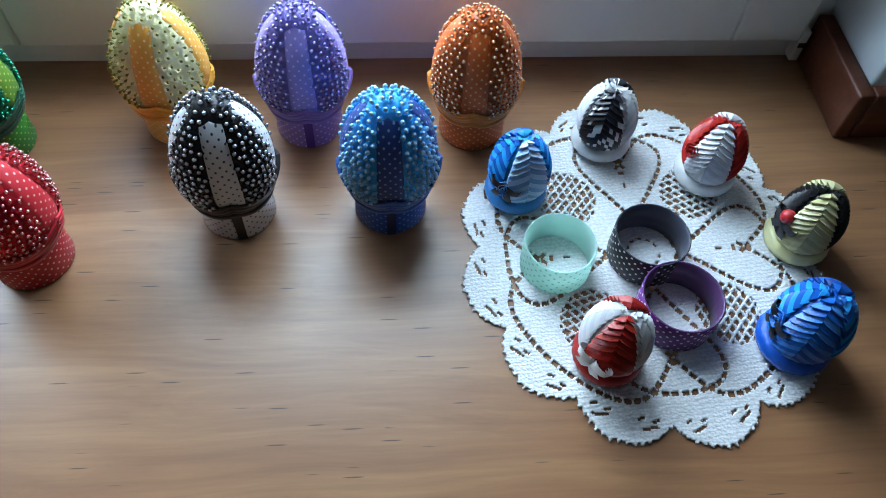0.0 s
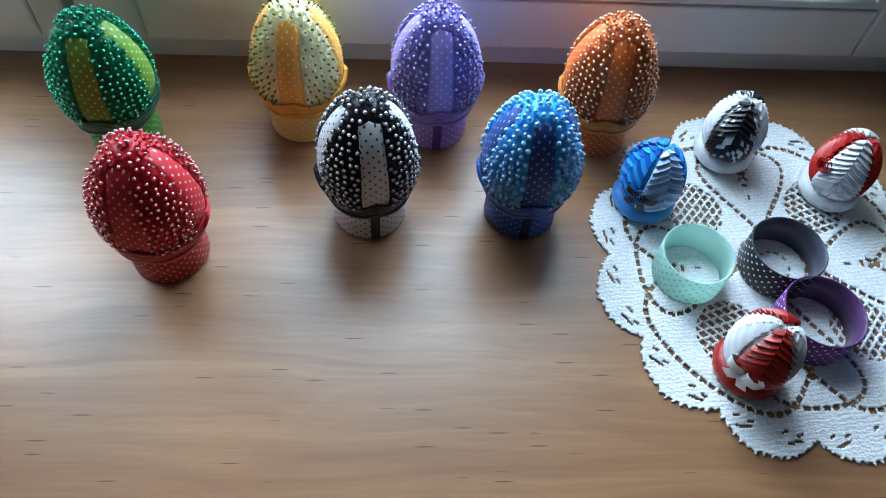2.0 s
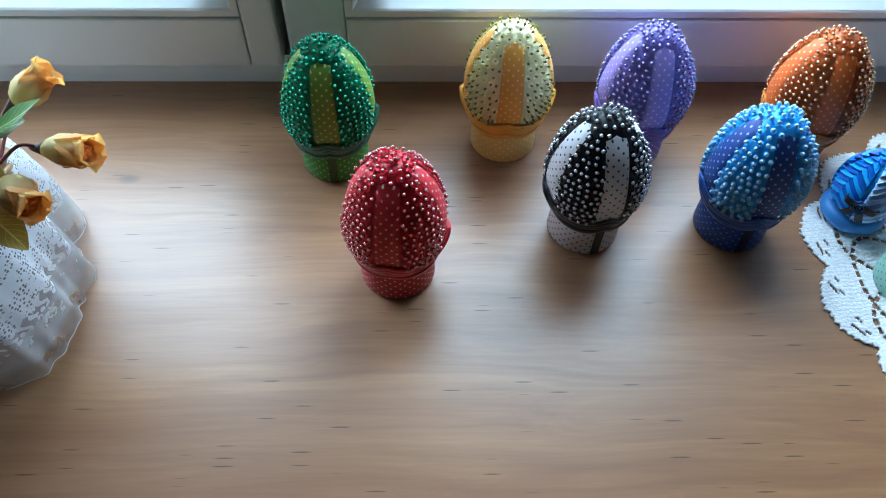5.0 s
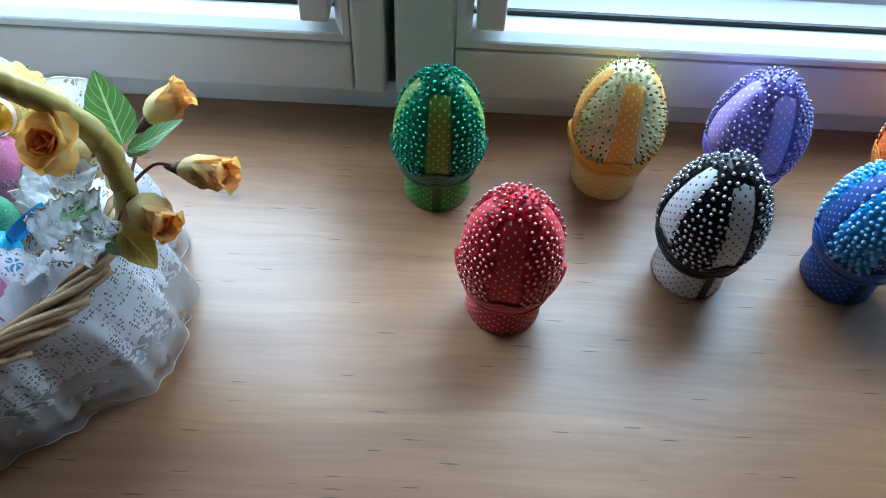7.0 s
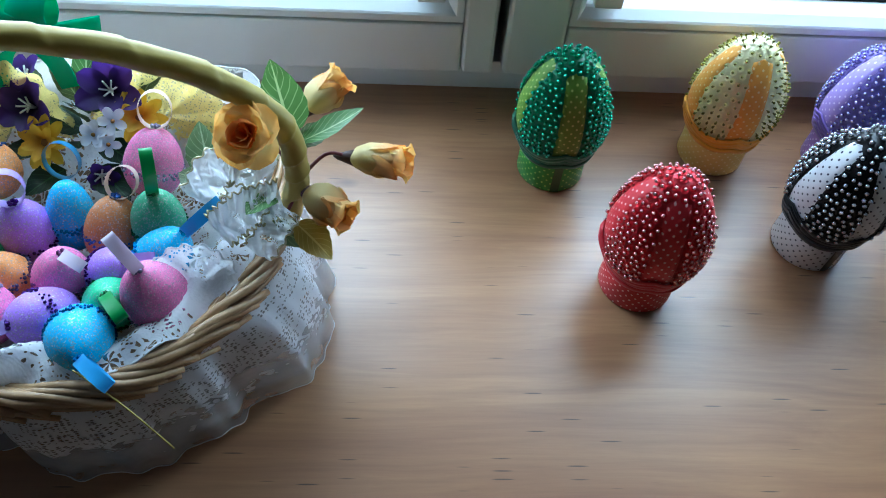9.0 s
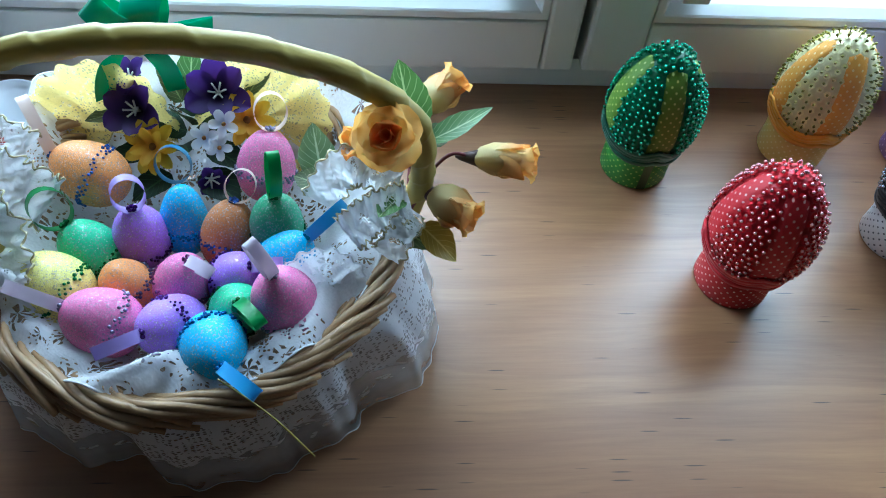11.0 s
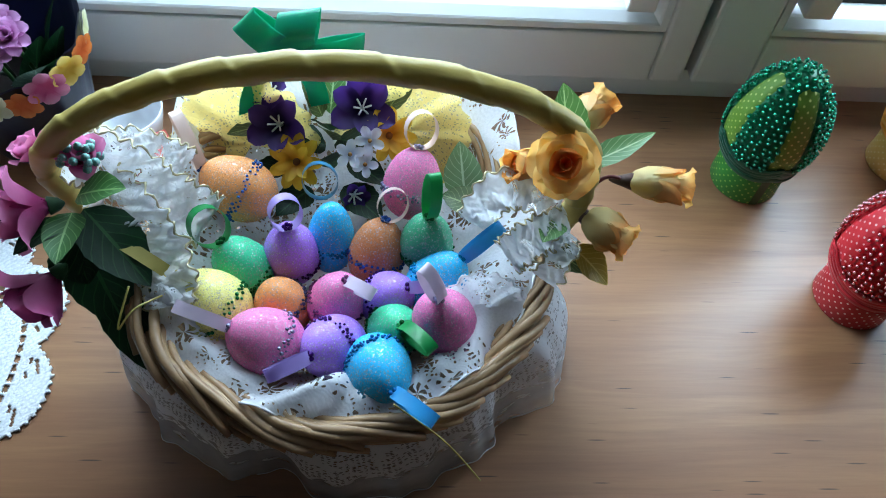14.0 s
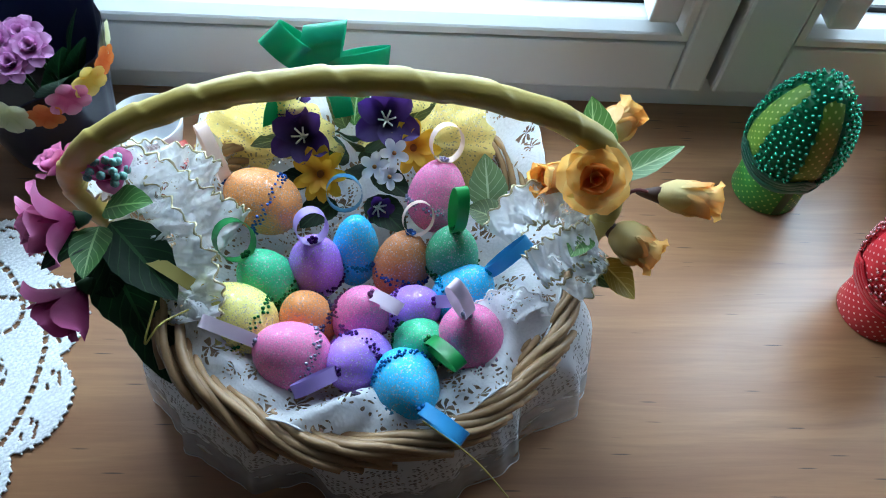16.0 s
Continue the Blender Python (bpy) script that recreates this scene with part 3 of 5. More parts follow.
    # folded ribbon cuff: layered bands rising in points
    for layer in range(4):
        rows = []
        for i in range(97):
            a = 2 * math.pi * i / 96
            c = (a + math.pi / 2) / (math.pi / 2)
            saw = abs((c % 1.0) - 0.5) * 2
            side = abs(math.sin(a + math.pi / 2)) ** 3
            z = 0.0262 + 0.0028 * layer * (1 - 0.3 * side) + 0.0062 * saw ** 2.2 * (1 if layer else .4) + 0.0050 * side * (0.4 + 0.2 * layer)
            kk = max(0.02, (z - BIG["z0"]) / BIG["height"])
            r = max(0.0222, ovoid(k=kk, **BIG) + 0.0002) + 0.0012 + 0.0004 * (3 - layer)
            rows.append([((r + dr) * math.cos(a), (r + dr) * math.sin(a), z + dz) for dr, dz in ((-0.001, -0.0035), (0.0006, -0.0022), (0.0013, 0.0), (0.0014 + 0.0010 * side ** 4, 0.0018), (0.0002, 0.0012))])
        part("ribbon_fold", Shape().grid(rows), C, egg)
    return egg


LILAC, WHITE, BLACK = srgb("8f7fd0"), (0.78, 0.78, 0.8, 1), (0.012, 0.012, 0.016, 1)
big_egg("green pinned egg with olive dotted panels in a green ring", -0.169, -0.075, 1, srgb("5f8a1e"), srgb("b9c46a"), srgb("067048"), srgb("4cd8b0"), srgb("05593d"), srgb("2f8b2a"), srgb("a8c95c"), stripe=srgb("1f4d17"))
big_egg("red pinned egg with white-dotted red panels in a red ring", -0.1265, -0.1645, -8, srgb("d81c28"), srgb("e8b8b0"), srgb("cc1c2a"), srgb("f6acac"), srgb("cc1c28"), srgb("cc1e26"), srgb("f0c8c0"))
big_egg("yellow egg with cream pinned panels in a pale yellow ring", -0.058, -0.058, -2, srgb("f0a63a"), srgb("f6d9a0"), srgb("f2e8b8"), srgb("98923e"), srgb("eaa02c"), srgb("ecc870"), srgb("f4dfa4"), 0.6, 0.00088, gap=0.0047)
big_egg("black and white egg with silver pearl pins in a dotted ring", -0.013, -0.133, 11, WHITE, (0.02, 0.02, 0.05, 1), (0.006, 0.006, 0.008, 1), srgb("c4c7d0"), BLACK, WHITE, (0.03, 0.03, 0.06, 1), 0.8, 0.00128, gap=0.0040, stripe=BLACK)
big_egg("purple pinned egg with lilac dotted panels in a lilac ring", 0.027, -0.062, 4, srgb("a892e0"), srgb("dcd2f4"), srgb("8272c0"), srgb("b6b0e0"), srgb("8466b8"), srgb("9a78c4"), srgb("d8c8f0"), stripe=srgb("5a2f86"))
big_egg("blue pearl-pinned egg with dark blue dotted panels in a blue ring", 0.079, -0.132, 1, srgb("16408c"), srgb("8fb4e8"), srgb("38b0f4"), srgb("a8dcff"), srgb("2458a8"), srgb("1a52b0"), srgb("7fa8e0"), 0.3, 0.00138, gap=0.0040, stripe=srgb("0c2050"))
big_egg("orange copper-pinned egg with dotted orange panels in an orange ring", 0.134, -0.067, -7, srgb("ea6410"), srgb("f2b878"), srgb("c65c20"), srgb("f6c69a"), srgb("e0801c"), srgb("d4600f"), srgb("f0b070"))

# ---- crocheted doilies ----


def crochet_material():
    m = Mat("crochet_cotton", (0.80, 0.80, 0.77, 1), 0.85)
    v = m.coords("Object", (1, 1, 1))
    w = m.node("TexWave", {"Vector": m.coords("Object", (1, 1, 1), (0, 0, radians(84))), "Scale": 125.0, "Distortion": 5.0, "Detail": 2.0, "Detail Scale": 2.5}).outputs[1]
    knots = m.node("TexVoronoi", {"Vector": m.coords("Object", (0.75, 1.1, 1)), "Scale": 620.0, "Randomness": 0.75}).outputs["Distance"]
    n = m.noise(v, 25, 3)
    # shade of the stitch rows and the gaps between knots, put into the colour
    stitch_shade = m.math("ADD", m.math("MULTIPLY", w, 0.32), m.math("MULTIPLY", m.ramp(knots, [(0.25, grey(0)), (0.75, grey(1))]), 0.55))
    m.set("Base Color", m.mix(m.math("MULTIPLY_ADD", n, 0.10, m.math("MULTIPLY", stitch_shade, 0.7)), (0.94, 0.94, 0.93, 1), (0.60, 0.61, 0.62, 1)))
    m.bump(m.math("SUBTRACT", m.math("MULTIPLY", w, 0.5), knots), 0.5, 0.0006)
    return m.m


def doily_mesh():
    step, R = 0.0009, 0.128
    n = int(2 * R / step)
    ax = (np.arange(n) - n / 2 + 0.5) * step
    X, Y = np.meshgrid(ax, ax)
    r, a = np.hypot(X, Y), np.arctan2(Y, X)
    # scalloped rim of twelve points, each with small picots
    lobe = np.abs(np.sin(6 * a + 0.4)) ** 0.75
    stair = np.floor(lobe * 5 + 0.35 * np.sin(31 * a)) / 5
    tooth = np.abs((a * 168 / (2 * np.pi)) % 1.0 - 0.5) * 2
    rim = 0.1040 + 0.0090 * lobe + 0.0050 * stair + 0.0030 * np.clip(tooth - 0.45, 0, 1) ** 0.8
    solid = r < rim

    def slots(px, py, heading, long=0.0045, wide=0.0030):
        c, s = math.cos(heading), math.sin(heading)
        u, w = (X - px) * c + (Y - py) * s, -(X - px) * s + (Y - py) * c
        return (np.abs(u) < long / 2) & (np.abs(w) < wide / 2)

    def chain(curve, pitch=0.0054, **size):
        out = np.zeros_like(solid)
        pts = [Vector((*curve(i / 400), 0)) for i in range(401)]
        gone, last = 0.0, pts[0]
        for p, q in zip(pts, pts[1:]):
            gone += (q - p).length
            if gone >= pitch:
                gone = 0.0
                out |= slots(p.x, p.y, math.atan2(q.y - p.y, q.x - p.x), **size)
        return out

    holes = np.zeros_like(solid)
    for q in range(4):
        base = math.radians(92 + 90 * q)
        ca, sa = math.cos(base), math.sin(base)

        def turned(u, w):
            return u * ca - w * sa, u * sa + w * ca

        # teardrop petal
        holes |= chain(lambda t: turned(0.022 + 0.066 * math.sin(math.pi * t), 0.034 * math.sin(2 * math.pi * t) * (0.55 + 0.45 * math.sin(math.pi * t))))
        # outer arch between the petals
        mid = base + math.radians(45)
        cm, sm = math.cos(mid), math.sin(mid)
        holes |= chain(lambda t: (lambda u, w: (u * cm - w * sm, u * sm + w * cm))(0.040 + 0.056 * math.sin(math.pi * t) ** 0.7, (t - 0.5) * 0.094 + 0.020 * math.sin(2 * math.pi * t) * -1))
        # open lattice fan
        U, W = X * cm + Y * sm, -X * sm + Y * cm
        fan = ((U - 0.060) / 0.021) ** 2 + (W / 0.019) ** 2 < 1
        gu, gw = U / 0.0046, W / 0.0054 + 0.5 * (np.floor(U / 0.0046) % 2)
        holes |= fan & (np.abs(gu % 1 - 0.5) < 0.37) & (np.abs(gw % 1 - 0.5 + 0.25 * (gu % 1 - 0.5)) < 0.37)
        for k in range(3):
            holes |= slots(*turned(0.050 + 0.010 * k, 0.0), base + (k % 2) * 1.57, long=0.004, wide=0.0024)
    # ring round the heart and stitches in the border
    holes |= chain(lambda t: (0.021 * math.cos(2 * math.pi * t), 0.021 * math.sin(2 * math.pi * t)))
    holes |= chain(lambda t: (0.010 * math.cos(2 * math.pi * t), 0.010 * math.sin(2 * math.pi * t)), long=0.0032, wide=0.002)
    for k in range(24):
        t = 2 * math.pi * (k + 0.3) / 24
        for dr, dt, ln in ((0.1075, 0.0, 0.0095), (0.1035, 0.03, 0.004), (0.1030, -0.05, 0.004)):
            holes |= slots(dr * math.cos(t + dt), dr * math.sin(t + dt), t + math.pi / 2 + 0.35, long=ln, wide=0.0018)
    keep = solid & ~holes
    z = 0.0012 + 0.0003 * np.sin(X * 90) * np.cos(Y * 70) + 0.00025 * ((np.indices(X.shape).sum(0) % 2))
    sh = Shape()
    index = -np.ones((n + 1, n + 1), dtype=int)
    need = np.zeros((n + 1, n + 1), dtype=bool)
    need[:-1, :-1] |= keep
    need[1:, :-1] |= keep
    need[:-1, 1:] |= keep
    need[1:, 1:] |= keep
    jj, ii = np.nonzero(need)
    index[jj, ii] = np.arange(len(jj))
    gx, gy = (ii - n / 2) * step, (jj - n / 2) * step
    gz = 0.0012 + 0.0003 * np.sin(gx * 95) * np.cos(gy * 75) + 0.00022 * ((ii + jj) % 2)
    wob = 0.00022
    top = np.stack([gx + wob * np.sin(gy * 2900), gy + wob * np.sin(gx * 3100), gz], 1)
    bot = np.stack([gx, gy, np.full(len(gx), 0.0003)], 1)
    cj, ci = np.nonzero(keep)
    a0, a1, a2, a3 = index[cj, ci], index[cj, ci + 1], index[cj + 1, ci + 1], index[cj + 1, ci]
    N = len(jj)
    faces = np.stack([a0, a1, a2, a3], 1)
    pad = np.pad(keep, 1)
    walls = []
    for dj, di, p, q in ((-1, 0, a0, a1), (1, 0, a2, a3), (0, -1, a3, a0), (0, 1, a1, a2)):
        edge = ~pad[cj + 1 + dj, ci + 1 + di]
        walls.append(np.stack([p[edge], p[edge] + N, q[edge] + N, q[edge]], 1))
    allf = np.concatenate([faces] + walls)
    verts = np.concatenate([top, bot])
    far = np.hypot(*verts[allf[:, 0], :2].T) > 0.0985
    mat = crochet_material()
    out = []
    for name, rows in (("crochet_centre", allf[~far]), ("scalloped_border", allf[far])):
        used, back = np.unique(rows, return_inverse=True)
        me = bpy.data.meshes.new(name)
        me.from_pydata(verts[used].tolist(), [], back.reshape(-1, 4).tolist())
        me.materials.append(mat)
        me.polygons.foreach_set("use_smooth", np.ones(len(me.polygons), dtype=bool))
        me.update()
        out.append((name, me))
    return out


DOILY_MESHES = doily_mesh()
for label, m in (("round white crocheted cotton doily with scalloped edge on the sill", pose(0.2305, -0.172, 0.0002) @ Matrix.Diagonal((0.945, 1.03, 1, 1))),
                 ("round white crocheted cotton doily beside the basket", pose(-0.685, -0.215, 0.0002, 0, 0, 40))):
    d = thing("doily", label, "doily", m, "crocheted doilies")
    for name, me in DOILY_MESHES:
        part(name, me, None, d)

# ---- small ribbon eggs and open rings on the doily ----
SMALL = dict(z0=0.0060, height=0.0445, radius=0.0168, full=0.17)


def strip(points, across, width, thick=0.00014):
    """A ribbon along points, across giving its width direction at each point."""
    sh = Shape()
    pts = [Vector(p) for p in points]
    top, low, uvs = [], [], []
    for k, p in enumerate(pts):
        w = Vector(across(k / (len(pts) - 1)) if callable(across) else across).normalized()
        d = (pts[min(k + 1, len(pts) - 1)] - pts[max(k - 1, 0)]).normalized()
        n = d.cross(w) * thick
        top.append([p + w * width * c + n * (1 + 3 * (0.25 - c * c)) for c in (-0.5, -0.25, 0, 0.25, 0.5)])
        low.append([p + w * width * c - n * (1 - 3 * (0.25 - c * c)) for c in (0.5, 0.25, 0, -0.25, -0.5)])
        uvs += [(c * width, k * 0.002) for c in (0, 0.25, 0.5, 0.75, 1)]
    return sh.grid(top, uvs=uvs).grid(low, uvs=uvs)


# arc length up the side of a small egg against height fraction
ARC_K = np.linspace(0.01, 0.999, 400)
ARC_R = np.array([ovoid(k=float(k), **SMALL) for k in ARC_K])
ARC_S = np.concatenate([[0.0], np.cumsum(np.hypot(np.diff(ARC_R), np.diff(ARC_K) * SMALL["height"]))])


def on_egg(angle, arc, lift):
    """A point of a small egg's side, arc metres up from its foot, lifted off the surface."""
    arc = min(max(arc, 0.0004), float(ARC_S[-1]) - 0.0004)
    r, k = float(np.interp(arc, ARC_S, ARC_R)), float(np.interp(arc, ARC_S, ARC_K))
    slope = (float(np.interp(arc + 0.0004, ARC_S, ARC_R)) - float(np.interp(arc - 0.0004, ARC_S, ARC_R))) / 0.0008
    up = math.sqrt(max(0.0, 1 - slope * slope))
    return ((r + lift * up) * math.cos(angle), (r + lift * up) * math.sin(angle), SMALL["z0"] + k * SMALL["height"] - lift * slope)


def chevrons(mid, half, tones, proud=0.0):
    """Folded ribbons laid like shingles in a herringbone over one quarter of a small egg."""
    ribbons = []
    pick = random.Random(11)
    total, pitch = float(ARC_S[-1]), 0.0030
    count = int(total * 0.90 / pitch)
    for i in range(count):
        top = total * (0.965 if proud else 0.99) - pitch * i
        for side in (-1, 1):
            base = top + 0.0012 * (side > 0)
            wide = float(np.interp(base, ARC_S, ARC_R)) * half * 1.06
            if proud:
                wide = max(0.0020, 0.0128 * math.sin(math.pi * min(0.99, max(0.01, base / total))) ** 0.6)
            grid = []
            for j in range(7):
                x = wide * j / 6
                arc = base - 0.62 * x
                r = max(0.0022, float(np.interp(max(arc, 0.0005), ARC_S, ARC_R)))
                angle = mid + side * min(x / r, half * 1.12)
                grid.append([on_egg(angle, arc + ds, lift + proud) for ds, lift in ((0.0016, 0.0001), (0.0, 0.0012), (-0.0019, 0.0025), (-0.0024, 0.0019), (-0.0021, -0.0004))])
            sh = Shape()
            sh.grid(grid if side < 0 else grid[::-1], mi=i % len(tones))
            if len(tones) > 2:
                flecks = [pick.randrange(len(tones)) for _ in range(6)]
                sh.mi = [tone for tone in flecks for _ in range(4)]
            ribbons.append(sh)
    return ribbons


def rosette(c, normal, r, turns=2.6):
    sh = Shape()
    q = Vector(normal).to_track_quat("Z", "Y").to_matrix().to_4x4()
    rows = []
    for i in range(61):
        t = i / 60
        a = 2 * math.pi * turns * t
        rr = r * (0.12 + 0.88 * t)
        wob = 1 + 0.08 * math.sin(5 * a)
        h = r * (0.75 - 0.35 * t)
        rows.append([(rr * wob * s * math.cos(a), rr * wob * s * math.sin(a), z) for s, z in ((0.86, 0.0), (0.97, h * 0.6), (1.04, h), (1.10, h * 0.93), (1.02, h * 0.3), (0.95, 0.0))])
    sh.grid(rows)
    return sh.moved(Matrix.Translation(c) @ q)


def bow(c, normal, up, size, width):
    """Two flat loops and two tails of ribbon."""
    n, u = Vector(normal).normalized(), Vector(up).normalized()
    s = u.cross(n).normalized()
    sh = Shape()
    for side in (-1, 1):
        pts = []
        for i in range(13):
            a = math.pi * 2 * i / 12
            pts.append(Vector(c) + side * s * size * 0.5 * (1 - math.cos(a)) + n * size * (0.12 + 0.28 * math.sin(a)) + u * size * 0.1 * math.sin(a / 2))
        sh2 = strip(pts, u + 0.2 * side * s, width)
        sh.add(sh2.v, sh2.f, sh2.uv)
        tail = [Vector(c) + n * size * 0.1 + side * s * size * 0.55 * t - u * size * 1.0 * t + n * size * 0.12 * math.sin(3 * t) for t in (0, 0.25, 0.5, 0.75, 1)]
        sh2 = strip(tail, s + 0.4 * side * u, width)
        sh.add(sh2.v, sh2.f, sh2.uv)
    return sh


def small_egg(label, x, y, az, base_col, quarters, lean=(0, 0), scale=1.0):
    """quarters: for each quarter from the front round to the left the tones of its folded ribbons."""
    egg = thing("ribbon_egg", label, "decorated egg", pose(x, y, 0.0016, lean[0], lean[1], az) @ Matrix.Scale(scale, 4), "small ribbon eggs on the doily")
    ring = [(0.0140 + 0.0056 * math.cos(t), 0.0056 + 0.0056 * math.sin(t)) for t in (2 * math.pi * i / 14 for i in range(15))]
    base = Shape()
    rows, uvs = [], []
    for i in range(73):
        a = 2 * math.pi * i / 72
        puff = 1 + 0.035 * math.sin(24 * a) + 0.02 * math.sin(11 * a)
        rows.append([((0.0140 + (r - 0.0140) * puff) * math.cos(a), (0.0140 + (r - 0.0140) * puff) * math.sin(a), z) for r, z in ring])
    base.grid(rows)
    part("base_ring", base, satin("base_satin", base_col, 0.38), egg)
    part("egg_body", Shape().lathe(egg_profile(n=18, **SMALL), 32), satin("egg_core", quarters[1][0]), egg)
    mats = {}
    for q, tones in enumerate(quarters):
        use = []
        for c in tones:
            if c not in mats:
                mats[c] = satin("folded_ribbon", c, 0.30)
            use.append(mats[c])
        for ribbon in chevrons(math.radians(-90 - 90 * q), math.radians(45 if q % 2 else 40), use, proud=0.0 if q % 2 else 0.0009):
            part("folded_ribbon", ribbon, use, egg, smooth=False)
    return egg


RB, RW, RR, RK, RC = srgb("1668c8"), (0.80, 0.80, 0.80, 1), srgb("b8160f"), BLACK, srgb("ddd6a2")
SKY = srgb("2fb0fa")
e = small_egg("small blue ribbon egg with a blue rose and black bow", 0.1573, -0.1252, 8, srgb("3d8ed8"), [(srgb("c4e0fa"), srgb("86b4e6")), (SKY, RB), (SKY, RB), (SKY, RB)])
part("ribbon_rose", rosette((-0.0125, -0.0135, 0.0255), (-0.7, -0.8, 0.25), 0.0048), satin("rose_satin", srgb("5c9be0")), e, "small pale blue ribbon rose")
part("black_bow", bow((-0.0115, -0.0125, 0.0255), (-0.7, -0.8, 0.25), (0.2, 0, 1), 0.0098, 0.0045), satin("black_satin", BLACK), e, "black ribbon bow")
small_egg("small white egg with black-flecked ribbon panel on a white ring", 0.2182, -0.0850, -26, RW, [(RK, RW, RK, srgb("30303a"), RK), (RW, srgb("dcdce2")), (RK, RW, RK, srgb("30303a"), RK), (RW, srgb("dcdce2"))])
e = small_egg("small red and white ribbon egg with a red rosette", 0.2808, -0.1149, -33, RW, [(RW, srgb("dcdce2")), (RR, srgb("c82a1c")), (RW,), (RR, srgb("c82a1c"))])
part("ribbon_rose", rosette((-0.0115, -0.0135, 0.0317), (-0.6, -0.8, 0.45), 0.0052), satin("rose_red", srgb("c22018")), e, "red ribbon rosette")
e = small_egg("small cream and black ribbon egg with a red bud", 0.3246, -0.1679, -32, srgb("d9d29a"), [(RC, srgb("cfc68a")), (RK, srgb("1c1a1a")), (RC,), (RK, srgb("1c1a1a"))])
part("berry", Shape().ball((-0.0135, -0.0125, 0.0326), 0.0046, 12), satin("berry_red", srgb("c02a2c")), e, "red satin bud")
part("black_bow", bow((-0.0125, -0.0125, 0.0290), (-0.75, -0.75, 0.3), (0.2, 0, 1), 0.0098, 0.0048), satin("black_satin", BLACK), e, "black ribbon bow")
e = small_egg("small bright blue ribbon egg with a blue rose", 0.3010, -0.2358, -36, srgb("0f5fd0"), [(RB, srgb("4a94ea")), (RB, SKY), (RB, srgb("0c3c90")), (RB, SKY)], scale=1.08)
part("ribbon_rose", rosette((-0.0145, -0.0105, 0.0290), (-0.85, -0.6, 0.3), 0.0052), satin("rose_satin", srgb("3f8fe6")), e, "small blue ribbon rose")
part("black_bow", bow((-0.0135, -0.0105, 0.0290), (-0.85, -0.6, 0.3), (0.2, 0, 1), 0.0095, 0.0042), satin("black_satin", BLACK), e, "black ribbon bow")
e = small_egg("small red and white ribbon egg with a white bow", 0.1951, -0.2399, -26, srgb("a81810"), [(srgb("a01810"), srgb("c23020")), (RW, srgb("dcdce2")), (srgb("a01810"), srgb("b82418")), (RW, srgb("dcdce2"))])
part("white_bow", bow((-0.0065, -0.0175, 0.0255), (-0.35, -0.9, 0.25), (0.2, 0, 1), 0.0105, 0.0058), satin("white_satin", RW), e, "white ribbon bow")


def open_ring(label, x, y, outside, dot, inside, r, translucent=False):
    ring = thing("ribbon_ring", label, "ring stand", pose(x, y, 0.0016), "open dotted rings on the doily")
    h = 0.0225
    m = fabric("ring_print", outside, dot, 0.0058, 0.00072, 0.45, thin=0.55 if translucent else 0.0)
    part("band", Shape().lathe([(r - 0.0005, 0.0), (r, 0.0004), (r, h - 0.0003), (r - 0.0005, h)], 64), m, ring)
    part("lining", Shape().lathe([(r - 0.0006, h), (r - 0.0014, h - 0.0003), (r - 0.0014, 0.0004), (r - 0.0006, 0.0)], 64), satin("ring_lining", inside, 0.3, 0.55 if translucent else 0.0), ring)
    return ring


open_ring("pale mint green dotted ring, empty, standing on the doily", 0.1754, -0.1782, srgb("d4f6ec"), srgb("94c4b4"), srgb("dcf8f0"), 0.0209, True)
open_ring("black ring with white dots, empty, standing on the doily", 0.2298, -0.1739, srgb("14141e"), (0.8, 0.8, 0.8, 1), srgb("4a4c5a"), 0.0221)
open_ring("purple ring with white dots, empty, standing on the doily", 0.2382, -0.2153, srgb("6a2080"), (0.8, 0.75, 0.85, 1), srgb("5a3a66"), 0.0228)

# ---- wicker basket ----
BX, BY, RIM = -0.418, -0.186, 0.0845


def willow_material():
    m = Mat("willow", srgb("b08d55"), 0.4)
    v = m.coords("Object", (1, 1, 1))
    n = m.noise(v, 140, 4)
    b = m.noise(v, 25, 2)
    rnd = m.node("ObjectInfo").outputs["Random"]
    col = m.mix(n, srgb("ccaa80"), srgb("946e4a"))
    col = m.mix(m.math("MULTIPLY", m.math("ADD", rnd, b), 0.35), col, srgb("75522c"))
    m.set("Base Color", col)
    m.bump(n, 0.3, 0.0006)
    return m.m


WILLOW = willow_material()
basket = thing("wicker_basket", "round wicker basket with a yellow satin-wrapped handle, full of eggs", "basket", pose(BX, BY, 0))
for k in range(9):
    f = k / 8
    r, z = 0.066 + 0.024 * f ** 0.7, 0.006 + 0.066 * f
    pts = [((r + 0.0018 * (1 if (i + k) % 2 else -1)) * math.cos(2 * math.pi * i / 40), (r + 0.0018 * (1 if (i + k) % 2 else -1)) * math.sin(2 * math.pi * i / 40), z) for i in range(40)]
    part("weaver", Shape().tube(pts, 0.0042, 6, close=True, flat=1.0), WILLOW, basket)
part("basket_floor", Shape().lathe([(0.0005, 0.003), (0.066, 0.003), (0.068, 0.006), (0.066, 0.009), (0.0005, 0.009)], 40), WILLOW, basket)
rnd = random.Random(5)
